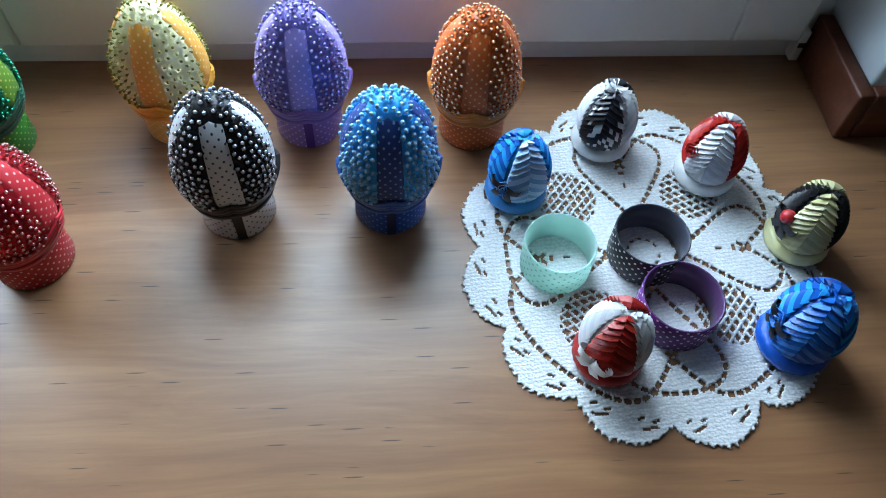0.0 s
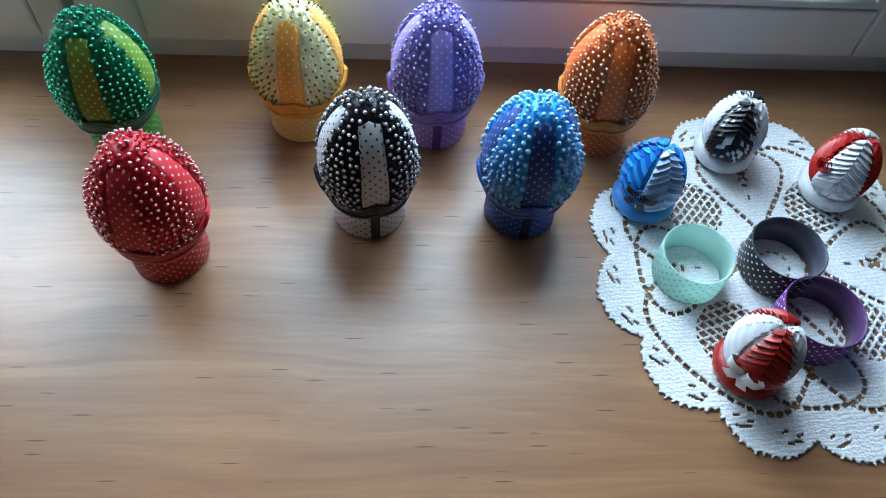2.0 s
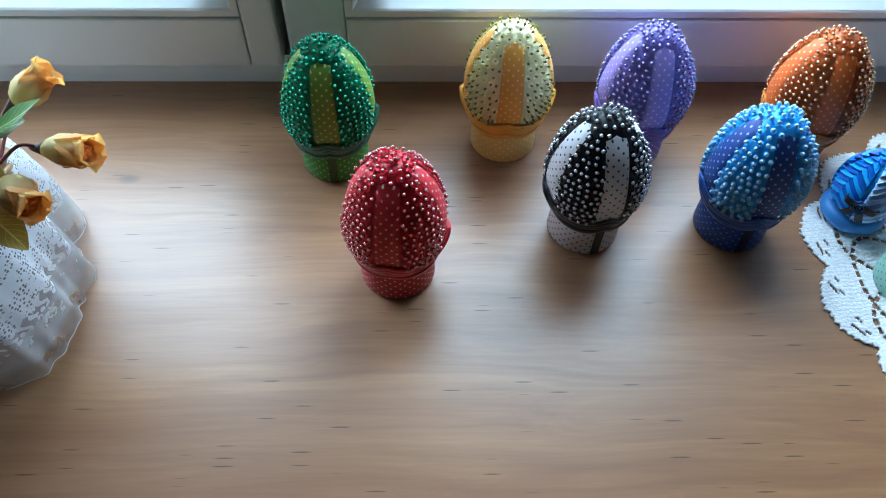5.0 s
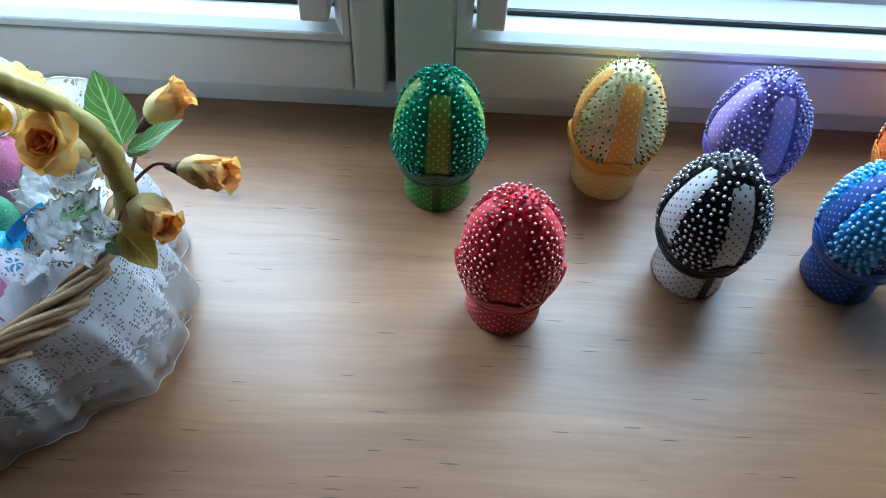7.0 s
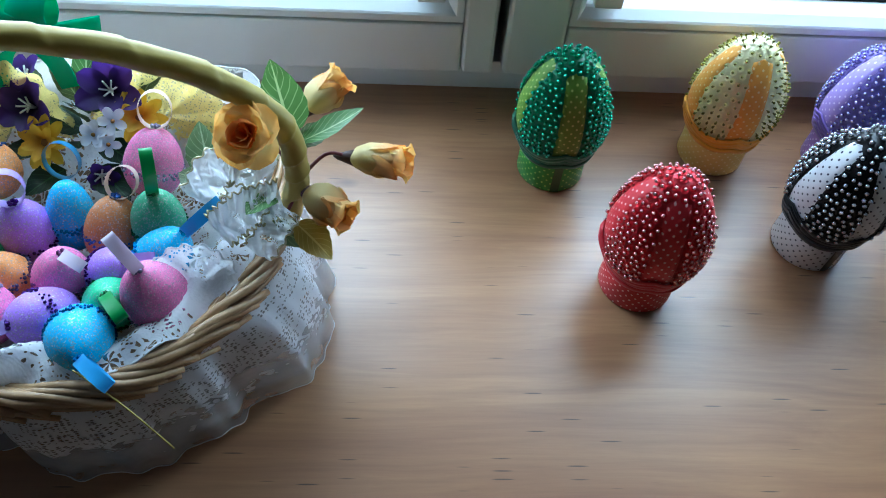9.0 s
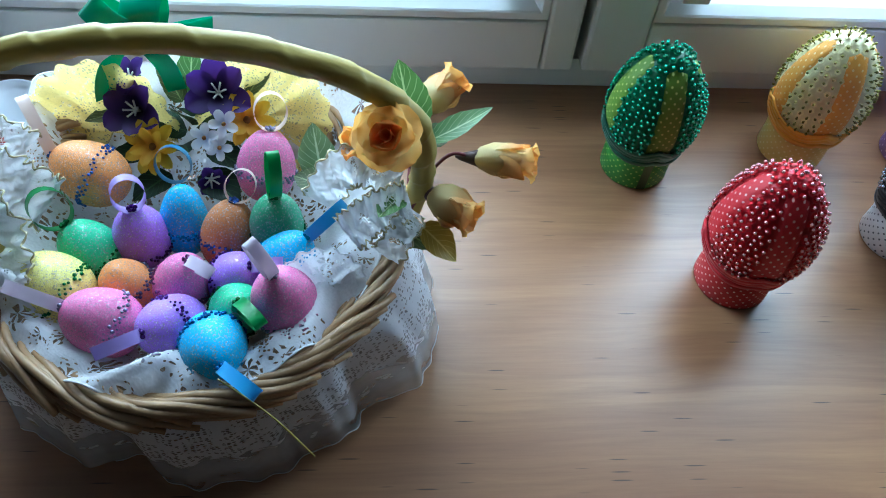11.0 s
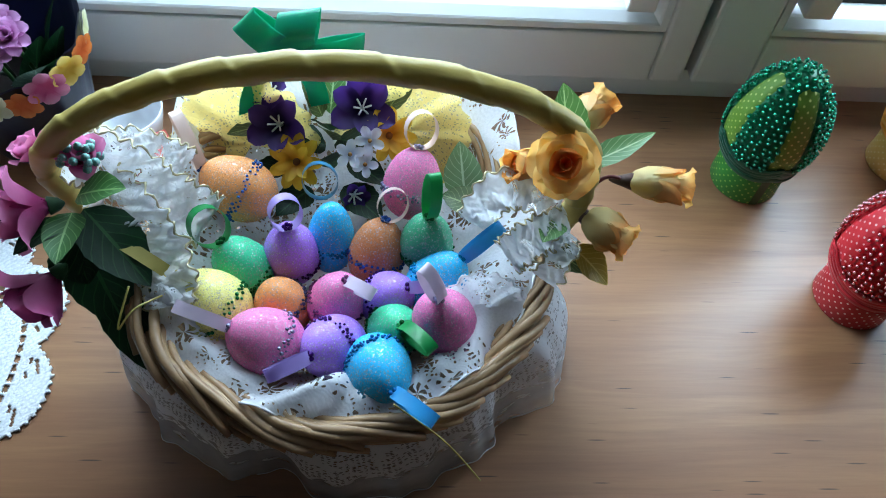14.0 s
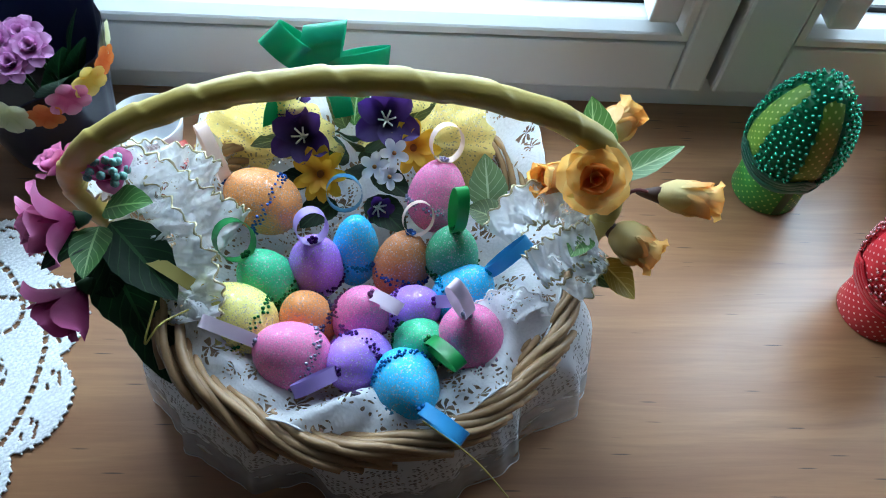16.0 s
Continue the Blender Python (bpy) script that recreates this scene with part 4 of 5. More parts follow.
for k in range(52):
    # plaited border: rods in pairs run along the rim, rise over their neighbours and end outside
    a0 = 2 * math.pi * (k // 2 * 2 + 0.62 * (k % 2)) / 52
    span = radians(46 + rnd.uniform(-9, 9))
    dr, dz = rnd.uniform(-0.0010, 0.0010), rnd.uniform(-0.0008, 0.0008)
    rad = rnd.uniform(0.00150, 0.00215)
    pts = []
    for i in range(13):
        s = i / 12
        a = a0 + span * s
        r = 0.0822 + 0.0165 * (s ** 0.75) + 0.0012 * math.sin(9 * s + k) + dr
        z = RIM - 0.0095 + 0.0098 * math.sin(math.pi * min(1.0, s * 0.96)) ** 0.8 + dz - 0.0027 * math.cos(a + 0.9)
        pts.append((r * math.cos(a), r * math.sin(a), z))
    part("rim_strand", Shape().tube(pts, lambda t, rad=rad: rad * (0.85 + 0.25 * math.sin(math.pi * t) ** 0.5), 7), WILLOW, basket)
for k in range(36):
    # second row of rods below, laid the other way
    a0 = 2 * math.pi * (k + rnd.uniform(-.2, .2)) / 36
    pts = [((0.0985 - 0.006 * f) * math.cos(a0 - 0.62 * f), (0.0985 - 0.006 * f) * math.sin(a0 - 0.62 * f), RIM - 0.0115 + 0.006 * math.sin(math.pi * f) - 0.0027 * math.cos(a0 + 0.9)) for f in (i / 8 for i in range(9))]
    part("rim_strand", Shape().tube(pts, rnd.uniform(0.0012, 0.0016), 6), WILLOW, basket)
# wrapped handle
HANDLE = [(-0.515, 0.066), (-0.530, 0.090), (-0.5385, 0.112), (-0.5365, 0.127), (-0.519, 0.1460), (-0.491, 0.1628), (-0.458, 0.1744), (-0.418, 0.1802),
          (-0.378, 0.1765), (-0.345, 0.1656), (-0.325, 0.1518), (-0.3140, 0.1360), (-0.3120, 0.115), (-0.3135, 0.098), (-0.322, 0.070)]


def smooth_path(pts, n):
    out = []
    P = [Vector(p) for p in pts]
    for i in range(len(P) - 1):
        a, b, c, d = P[max(i - 1, 0)], P[i], P[i + 1], P[min(i + 2, len(P) - 1)]
        for j in range(n):
            t = j / n
            out.append(0.5 * ((2 * b) + (c - a) * t + (2 * a - 5 * b + 4 * c - d) * t * t + (3 * b - a - 3 * c + d) * t ** 3))
    return out + [P[-1]]


def handle_shape():
    path = smooth_path([(x - BX, 0.006, z) for x, z in HANDLE], 48)
    rows, uvs, n = [], [], 28
    for k, p in enumerate(path):
        d = (path[min(k + 1, len(path) - 1)] - path[max(k - 1, 0)]).normalized()
        s = d.cross(Vector((0, 1, 0))).normalized()
        w = s.cross(d)
        row = []
        for i in range(n):
            t = 2 * math.pi * i / n
            turn = (k / 37.0 + 0.25 * math.sin(k / 47.0) + i / n) % 1.0
            r = 0.0052 + 0.0009 * turn ** 1.8 * min(1.0, (1 - turn) * 14) + 0.00016 * math.sin(3 * t + k * 0.09) * math.sin(5 * t - k * 0.21)
            row.append(p + r * (math.cos(t) * s + math.sin(t) * w))
            uvs.append((i / n, k * 0.004))
        rows.append(row)
    return Shape().grid(rows, close_u=True, uvs=uvs)


part("handle", handle_shape(), satin("yellow_satin", srgb("bca654"), 0.46, 0.12), basket, "arched handle wrapped in dull yellow satin ribbon")

# ---- lace in and round the basket ----
LACE_FINE = lace("white_lace_fine", (0.88, 0.89, 0.91, 1), 1.0, 0.97)
LACE_RUFFLE = lace("ruffle_lace", (0.90, 0.91, 0.93, 1), 1.6, 1.05, 0.7, 0.35, 0.62)
YLACE = lace("yellow_lace", srgb("f4df8c"), 1.1, 0.94, 0.7, 0.12, 0.40)
TULLE = sheer("white_organza", (0.82, 0.83, 0.86, 1), 0.30)
GOLD = shiny("gold_thread", srgb("cbbf9a"), 0.4, 0.6)


def wobble(a, seed, *freqs):
    return sum(math.sin(f * a + seed * (1.7 + 0.6 * f)) / (i + 1) ** 0.5 for i, f in enumerate(freqs))


def skirt(a_out, b_out, z_end, r_top, z_top, amp, seed, rows_n=16, n=320):
    rows, uvs = [], []
    for j in range(rows_n + 1):
        f = j / rows_n
        row = []
        for i in range(n + 1):
            a = 2 * math.pi * i / n
            ruff = wobble(a, seed, 6, 11, 17) * 0.8 + 0.16 * wobble(a, seed + 1, 37, 53)
            c, s = math.cos(a), math.sin(a)
            bulge = 1 + 0.05 * math.sin(math.pi * f) * (0.6 + 0.4 * math.sin(5 * a + seed))
            rx, ry = r_top + (a_out - r_top) * f ** 0.8, r_top + (b_out - r_top) * f ** 0.8
            g = amp * ruff * f ** 0.7
            row.append((BX + (rx * bulge + g) * c, BY + (ry * bulge + g) * s, z_top + (z_end - z_top) * (f ** 1.25) + 0.0030 * f * wobble(a, seed + 2, 9, 15)))
            uvs.append((a * 0.11, 0.10 * f))
        rows.append(row)
    return Shape().grid(rows, uvs=uvs)


fr1 = thing("lace_frill", "white gathered lace frill hanging round the basket", "lace frill")
part("lace_layer", skirt(0.1125, 0.0935, 0.013, 0.0925, 0.073, 0.0050, 3), frill_lace("frill_lace", (0.86, 0.88, 0.92, 1)), fr1)
under = part("organza_layer", skirt(0.1155, 0.0955, 0.0035, 0.0880, 0.072, 0.0050, 3), TULLE, fr1, "sheer white organza layer")
edge = skirt(0.1155, 0.0955, 0.0035, 0.0880, 0.072, 0.0050, 3)
last = edge.v[-321:]
part("organza_hem", Shape().tube(last[:-1:1], 0.00035, 4, close=True), satin("hem_thread", (0.7, 0.7, 0.72, 1)), fr1, "rolled hem thread")
g2 = skirt(0.1125, 0.0935, 0.013, 0.0925, 0.073, 0.0050, 3)
part("gold_edging", Shape().tube(g2.v[-321:-1], 0.0007, 5, close=True), GOLD, fr1, "thin gold thread edging")


def lining_shape():
    rows, uvs = [], []
    n, m = 200, 26
    for j in range(m + 1):
        f = j / m
        row = []
        for i in range(n + 1):
            a = 2 * math.pi * i / n
            back = max(0.0, math.sin(a)) ** 0.6
            corner = max(0.0, math.cos(4 * (a - math.pi / 4))) ** 2 * back
            R = 0.0860 + 0.004 * (1 - back) + 0.009 * back + 0.017 * corner
            r = R * f
            z = 0.045 + 0.041 * f ** 2.2 + 0.014 * back * f ** 4 + 0.004 * corner * f ** 3
            z += 0.0075 * f * (1 - 0.3 * back) * wobble(a + 1.5 * f, 4, 7, 13, 19) * 0.5 - 0.006 * max(0, f - 0.9) * 10 * (1 - back)
            z += 0.010 * math.exp(-((f - 0.84) / 0.12) ** 2) * (1 - back) * (1 + 0.35 * wobble(a, 9, 6, 11))
            right = math.exp(-((a - radians(338)) / 0.33) ** 2) + math.exp(-((a + 2 * math.pi - radians(338)) / 0.33) ** 2)
            z += 0.012 * right * math.sin(math.pi * min(1, f * 1.05)) ** 2
            row.append((BX + r * math.cos(a), BY + r * math.sin(a), z))
            uvs.append((r * math.cos(a), r * math.sin(a)))
        rows.append(row)
    return Shape().grid(rows, uvs=uvs)


lin = thing("lace_lining", "white lace cloth lining the basket and spilling over its back", "lace cloth")
cloth = lining_shape()
part("lace_cloth", cloth, LACE_FINE, lin)
part("hem", Shape().tube(cloth.v[-201:-1], lambda t: 0.00045 + 0.0002 * math.sin(t * 900), 6, close=True), satin("hem_cotton", (0.82, 0.83, 0.85, 1), 0.7), lin, "knotted white hem of the lace")


def fan(c, normal, up, radius, spread, folds, depth):
    """A gathered half-round of lace standing on its gathering point."""
    n, u = Vector(normal).normalized(), Vector(up).normalized()
    s = u.cross(n).normalized()
    rows, uvs = [], []
    for j in range(9):
        f = j / 8
        row = []
        for i in range(81):
            a = radians(spread) * (i / 80 - 0.5)
            ripple = depth * f * math.sin(folds * 2 * math.pi * i / 80)
            r = radius * f * (1 + 0.04 * math.sin(folds * 4 * math.pi * i / 80))
            row.append(Vector(c) + r * (math.sin(a) * s + math.cos(a) * u) + ripple * n + n * 0.25 * radius * f * f)
            uvs.append((r * math.sin(a), r * math.cos(a)))
        rows.append(row)
    return Shape().grid(rows, uvs=uvs)


flap = fan((-0.3560, -0.2240, 0.080), (0.15, -0.75, 0.65), (0.15, 0.60, 0.75), 0.0205, 120, 3, 0.0010)
part("corner_flap", flap, LACE_FINE, lin, "turned-up corner of the white lace")
part("flap_hem", Shape().tube(flap.v[-81:], lambda t: 0.0004 + 0.0002 * math.sin(t * 300), 6), satin("hem_cotton", (0.82, 0.83, 0.85, 1), 0.7), lin)
for k, (c, nrm, up, r) in enumerate((((-0.468, -0.128, 0.078), (-0.1, -0.75, 0.65), (-0.45, 0.35, 0.8), 0.036), ((-0.392, -0.118, 0.080), (0.1, -0.75, 0.65), (0.45, 0.35, 0.8), 0.034))):
    puff = thing("lace_fan", "gathered yellow lace fan behind the flowers", "lace fan", group="yellow lace fans")
    part("lace", fan(c, nrm, up, r, 250, 6, 0.0016), YLACE, puff)
    cc = Vector(c) - 0.002 * Vector(nrm)
    part("backing", fan(cc, nrm, up, r * 0.97, 245, 6, 0.0014), sheer("yellow_organza", srgb("f0e4a8"), 0.45), puff)


def ruffle(points, normal, width, amp, folds, seed):
    path = smooth_path(points, 22)
    rows, uvs = [], []
    n = Vector(normal).normalized()
    L = len(path) - 1
    for k, p in enumerate(path):
        d = (path[min(k + 1, L)] - path[max(k - 1, 0)]).normalized()
        s = d.cross(n).normalized()
        ph = folds * 2 * math.pi * k / L + seed
        row = []
        for i in range(13):
            f = i / 12 - 0.5
            crumple = 0.35 * math.sin(1.9 * ph + 17 * f) + 0.25 * math.sin(3.3 * ph - 23 * f + seed)
            row.append(p + s * (width * (f + 0.06 * math.sin(2.3 * ph + 9 * f))) + n * amp * (math.sin(ph + 5 * abs(f)) * (0.5 + 0.5 * abs(f)) + 0.6 * math.cos(3 * f) + crumple))
            uvs.append((k * 0.0010, f * width))
        rows.append(row)
    return Shape().grid(rows, uvs=uvs)


def lace_bunch(label, runs):
    b = thing("lace_bow", label, "lace bow", group="gold-edged lace bows")
    for pts, nrm, w, amp, folds, seed in runs:
        sh = ruffle(pts, nrm, w, amp, folds, seed)
        part("lace_ruffle", sh, LACE_RUFFLE, b)
        k = len(sh.v) // 13
        for e in (0, 12):
            part("gold_edging", Shape().tube([sh.v[i * 13 + e] for i in range(k)], lambda t: 0.0005 + 0.0002 * math.sin(t * 150), 6), GOLD, b, "knotted gold thread edging")
    return b


lace_bunch("white lace bow with gold edging tied at the handle's foot", [
    ([(-0.528, -0.176, 0.124), (-0.508, -0.180, 0.118), (-0.490, -0.186, 0.106), (-0.474, -0.190, 0.096)], (-0.2, -0.5, 0.8), 0.024, 0.0028, 5, 0.3),
    ([(-0.520, -0.182, 0.112), (-0.503, -0.196, 0.108), (-0.490, -0.210, 0.096), (-0.486, -0.228, 0.088)], (-0.3, -0.5, 0.8), 0.024, 0.0028, 5, 1.3),
    ([(-0.522, -0.172, 0.122), (-0.503, -0.165, 0.114), (-0.486, -0.168, 0.106)], (0.0, -0.5, 0.8), 0.018, 0.0028, 4, 2.3)])
lace_bunch("white lace bow with gold edging below the orange roses", [
    ([(-0.322, -0.186, 0.112), (-0.338, -0.182, 0.116), (-0.350, -0.178, 0.106), (-0.358, -0.186, 0.094)], (0.1, -0.6, 0.7), 0.018, 0.0032, 4, 0.0),
    ([(-0.318, -0.192, 0.104), (-0.332, -0.200, 0.106), (-0.345, -0.206, 0.098)], (0.1, -0.7, 0.7), 0.017, 0.0036, 5, 1.0),
    ([(-0.316, -0.194, 0.100), (-0.321, -0.205, 0.098), (-0.328, -0.213, 0.091)], (0.2, -0.7, 0.6), 0.014, 0.003, 2, 2.0)])


# ---- glitter eggs ----
def glitter_egg(label, x, y, z, axis, size, long, color, band, loop, loop_dir=(0, 0, 1), loop_r=0.0075, band_at=0.42, flat=1.0):
    """A glittered egg with a beaded band and a ribbon loop at its tip, which points along axis."""
    loop_r *= 1.0 if flat else 1.3
    q = Vector(axis).to_track_quat("Z", "Y").to_matrix().to_4x4()
    egg = thing("glitter_egg", label, "easter egg", Matrix.Translation((x, y, z)) @ q, "glitter eggs in the basket")
    sh = dict(z0=-long / 2, height=long, radius=size / 2, full=0.10)
    part("shell", Shape().lathe(egg_profile(n=20, **sh), 36), glitter("egg_glitter", color), egg)
    if band:
        beads = Shape()
        r2 = random.Random(int(abs(x) * 9e4))
        for row in (-1, 0, 1):
            for i in range(32):
                k = band_at + row * 0.035 + r2.uniform(-.012, .012)
                a = 2 * math.pi * (i + 0.5 * (row % 2)) / 32
                r = ovoid(k=k, **sh) + 0.0003
                if r2.random() < 0.85:
                    beads.ball((r * math.cos(a), r * math.sin(a), -long / 2 + k * long + r2.uniform(-.0004, .0004)), r2.uniform(0.0005, 0.0010), 6)
        part("bead_band", beads, shiny("beads", band, 0.2, 0.6), egg, "band of small shiny beads")
    if loop:
        d = q.to_3x3().inverted() @ Vector(loop_dir).normalized()
        w = Vector((0, 0, 1)).cross(d)
        w = w.normalized() if w.length > 0.05 else Vector((1, 0, 0))
        tip = Vector((0, 0, long / 2 - 0.0005))
        face = q.to_3x3().inverted() @ (Vector((0.25, -0.45, 0.85)) if flat else Vector(loop_dir).cross(Vector((0.30, -0.45, 0.80))))
        side = d.cross(face).normalized()
        pts = [tip + d * loop_r * (1 - math.cos(t)) + side * loop_r * (0.85 if flat else 0.40) * math.sin(t) for t in (2 * math.pi * i / 20 for i in range(21))]
        part("ribbon_loop", strip(pts, d.cross(side), 0.0056), satin("loop_satin", loop, 0.3, 0.3), egg, "narrow satin ribbon loop")
        knot = Shape()
        for i in range(5):
            knot.ball(tip + Vector((0.0016 * math.cos(1.256 * i), 0.0016 * math.sin(1.256 * i), 0.0008)), 0.0012, 6)
        part("bead_flower", knot, shiny("beads", band or loop, 0.2, 0.5), egg, "tiny bead flower")
    return egg


OR, PK, BL, PU, GR, YE = srgb("e68e48"), srgb("e070a4"), srgb("00acdc"), srgb("a272d8"), srgb("2cbc84"), srgb("ecd678")
bl, dp, gn, pearl = srgb("4a7ad0"), srgb("4a1878"), srgb("1c8a48"), srgb("b8b0d0")
LP, LI, LG, LY, LW, LB = srgb("f0d8cc"), srgb("b8a0e0"), srgb("18a050"), srgb("d8c878"), srgb("e8d8e6"), srgb("3aa8e0")
glitter_egg("orange glitter egg with a blue bead band", -0.468, -0.162, 0.086, (-0.8, 0.25, 0.35), 0.030, 0.038, OR, bl, LP, (-0.4, 0.6, 0.7), 0.011, 0.42, flat=0)
glitter_egg("pink glitter egg with a pale ribbon loop", -0.386, -0.158, 0.088, (0.15, 0.5, 0.85), 0.028, 0.036, PK, pearl, LP, (0.1, 0.5, 0.85), 0.009)
glitter_egg("blue glitter egg standing among the others", -0.424, -0.181, 0.074, (0.05, 0.35, 0.9), 0.0225, 0.038, BL, BL, None)
glitter_egg("purple glitter egg with a lilac ribbon loop", -0.4415, -0.191, 0.075, (0.0, 0.12, 1), 0.026, 0.035, PU, dp, LI, (-0.05, 0.3, 0.9), 0.0085, 0.36)
glitter_egg("orange glitter egg with a blue bead band", -0.402, -0.189, 0.074, (0.2, 0.4, 0.85), 0.0262, 0.036, srgb("b8703c"), bl, LP, (0.4, 0.6, 0.6), 0.008, 0.45)
glitter_egg("green glitter egg with a bright green ribbon loop", -0.379, -0.188, 0.082, (0.05, 0.15, 1), 0.025, 0.033, srgb("2f9468"), gn, LG, (0.05, 0.3, 0.95), 0.009, 0.40, flat=0)
glitter_egg("mint glitter egg with a green ribbon loop", -0.4625, -0.199, 0.074, (-0.45, 0.25, 0.75), 0.0265, 0.034, GR, gn, LG, (-0.4, 0.2, 0.85), 0.010, 0.35)
glitter_egg("pale yellow glitter egg with a yellow ribbon loop", -0.472, -0.2205, 0.078, (-0.75, 0.35, 0.5), 0.0300, 0.036, YE, gn, LY, (-0.8, 0.3, 0.55), 0.0115, 0.35, flat=0)
glitter_egg("orange glitter egg half hidden", -0.4435, -0.2165, 0.070, (-0.2, 0.1, 0.9), 0.0250, 0.032, OR, srgb("6a6a90"), None, band_at=0.62)
glitter_egg("pink glitter egg in the middle", -0.419, -0.2155, 0.073, (0.3, 0.1, 0.9), 0.026, 0.033, PK, srgb("9a5a90"), LW, (0.7, -0.5, 0.2), 0.006, 0.55, flat=0)
glitter_egg("purple glitter egg with dark beads", -0.3965, -0.213, 0.074, (0.5, -0.1, 0.6), 0.0235, 0.031, PU, dp, LI, (0.8, -0.1, 0.3), 0.006, 0.5, flat=0)
glitter_egg("blue glitter egg with a blue ribbon", -0.374, -0.2065, 0.078, (0.6, 0.3, 0.6), 0.0255, 0.033, BL, BL, LB, (0.7, 0.4, 0.5), 0.009, flat=0)
glitter_egg("pink glitter egg with a pale pink ribbon loop", -0.3715, -0.230, 0.082, (-0.15, 0.05, 0.95), 0.0290, 0.037, PK, pearl, LW, (-0.3, 0.1, 0.9), 0.0085, 0.40, flat=0)
glitter_egg("green glitter egg with a dark green ribbon", -0.393, -0.2300, 0.074, (0.2, -0.3, 0.8), 0.0245, 0.032, GR, gn, LG, (0.4, -0.5, 0.3), 0.0085, 0.5, flat=0)
glitter_egg("lilac glitter egg with a lilac ribbon", -0.419, -0.2395, 0.076, (-0.4, -0.5, 0.55), 0.0275, 0.034, PU, dp, LI, (-0.8, -0.5, 0.1), 0.0075, 0.62, flat=0)
glitter_egg("large pink glitter egg with a white ribbon loop", -0.4465, -0.2395, 0.080, (-0.75, 0.1, 0.5), 0.0295, 0.035, PK, pearl, LW, (-0.9, 0.2, 0.35), 0.009, 0.40, flat=0)
glitter_egg("bright blue glitter egg with a blue ribbon", -0.3985, -0.2520, 0.081, (0.35, -0.75, 0.45), 0.0275, 0.035, BL, srgb("1a7ac0"), LB, (0.7, -0.6, 0.2), 0.0085, 0.42, flat=0)

# ---- silk flowers ----
def petal_shape(length, width, e0, e1, cup=0.2, tip=0.0, flick=0.0, n=9, m=12):
    """A rounded petal from the origin outwards along +y, rising at e0 degrees at its foot and e1 at its tip."""
    rows, uvs = [], []
    y = z = 0.0
    for j in range(m):
        v = j / (m - 1)
        e = radians(e0 + (e1 - e0) * v + flick * max(0.0, v - 0.7) * 2.2)
        if j:
            y += length / (m - 1) * math.cos(e)
            z += length / (m - 1) * math.sin(e)
        w = width * 0.5 * (0.22 + 0.78 * min(1.0, v / 0.55) ** 0.8) * (1 if v < 0.6 else math.sqrt(max(0.003, 1 - ((v - 0.6) / 0.4) ** 2)))
        row = []
        for i in range(n):
            u = 2 * i / (n - 1) - 1
            c = cup * w * u * u * 1.6
            row.append((u * w, y - c * math.sin(e), z + c * math.cos(e) + 0.02 * width * math.sin(5 * u + 4 * v) * v))
            uvs.append(((u + 1) / 2, v))
        rows.append(row)
    return Shape().grid(rows, uvs=uvs)


def aim(c, axis, spin=0.0):
    return Matrix.Translation(c) @ Vector(axis).to_track_quat("Z", "Y").to_matrix().to_4x4() @ pose(0, 0, 0, 0, 0, spin)


def whorl(flower, mesh, count, spin=0.0, lift=0.0, tilt=0.0, label=""):
    for i in range(count):
        ob = part("petal", mesh, None, flower, label)
        ob.matrix_local = pose(0, 0, lift, 0, 0, spin + 360 * i / count + 6 * math.sin(5 * i + spin)) @ pose(0, 0, 0, tilt + 4 * math.sin(3 * i + spin))


def leaf_mesh(length, width, bend=20, mat=None, fold=0.25):
    rows, uvs = [], []
    y = z = 0.0
    for j in range(13):
        v = j / 12
        e = radians(bend * (0.5 - v))
        if j:
            y += length / 12 * math.cos(e)
            z += length / 12 * math.sin(e)
        w = width * 0.5 * (math.sin(math.pi * v ** 0.75) ** 0.8 if 0 < v < 1 else 0.02) * (1 + 0.05 * (j % 2))
        rows.append([(u * w, y, z + fold * abs(u) * w + 0.06 * w * math.sin(9 * v) * u) for u in (-1, -0.5, 0, 0.5, 1)])
        uvs += [((u + 1) / 2, v) for u in (-1, -0.5, 0, 0.5, 1)]
    return Shape().grid(rows, uvs=uvs).mesh("leaf", mat)


GREEN, DEEP, OLIVE = leafy("leaf_green", srgb("5c8a48"), srgb("a8c088")), leafy("leaf_deep", srgb("143a1e"), srgb("2c5830")), leafy("leaf_olive", srgb("56683a"), srgb("8a9a62"))
STEM, BROWN = satin("stem_red", srgb("7a2f38"), 0.5), satin("sepal_brown", srgb("4a2a1e"), 0.6)


def leaf_thing(foot, tip, width, mat, label, bend=20, roll=0.0, up=(0, 0, 1)):
    a, b = Vector(foot), Vector(tip)
    d = (b - a)
    x = d.cross(Vector(up)).normalized()
    m = Matrix((x, d.normalized(), x.cross(d.normalized()))).transposed().to_4x4()
    ob = new("leaf", leaf_mesh(d.length, width, bend, mat))
    ob.matrix_world = Matrix.Translation(a) @ m @ pose(0, 0, 0, 0, roll, 0)
    return tagged(ob, label, "leaf", "silk leaves on the basket")


CREAM_ROSE = petal("rose_petal", srgb("fae29a"), srgb("f4b254"), 0.75)
PALE_ROSE = petal("bud_petal", srgb("e6d294"), srgb("f29a3c"), 0.66)
HEART = petal("rose_heart", srgb("f08a30"), srgb("fab060"), 0.6)


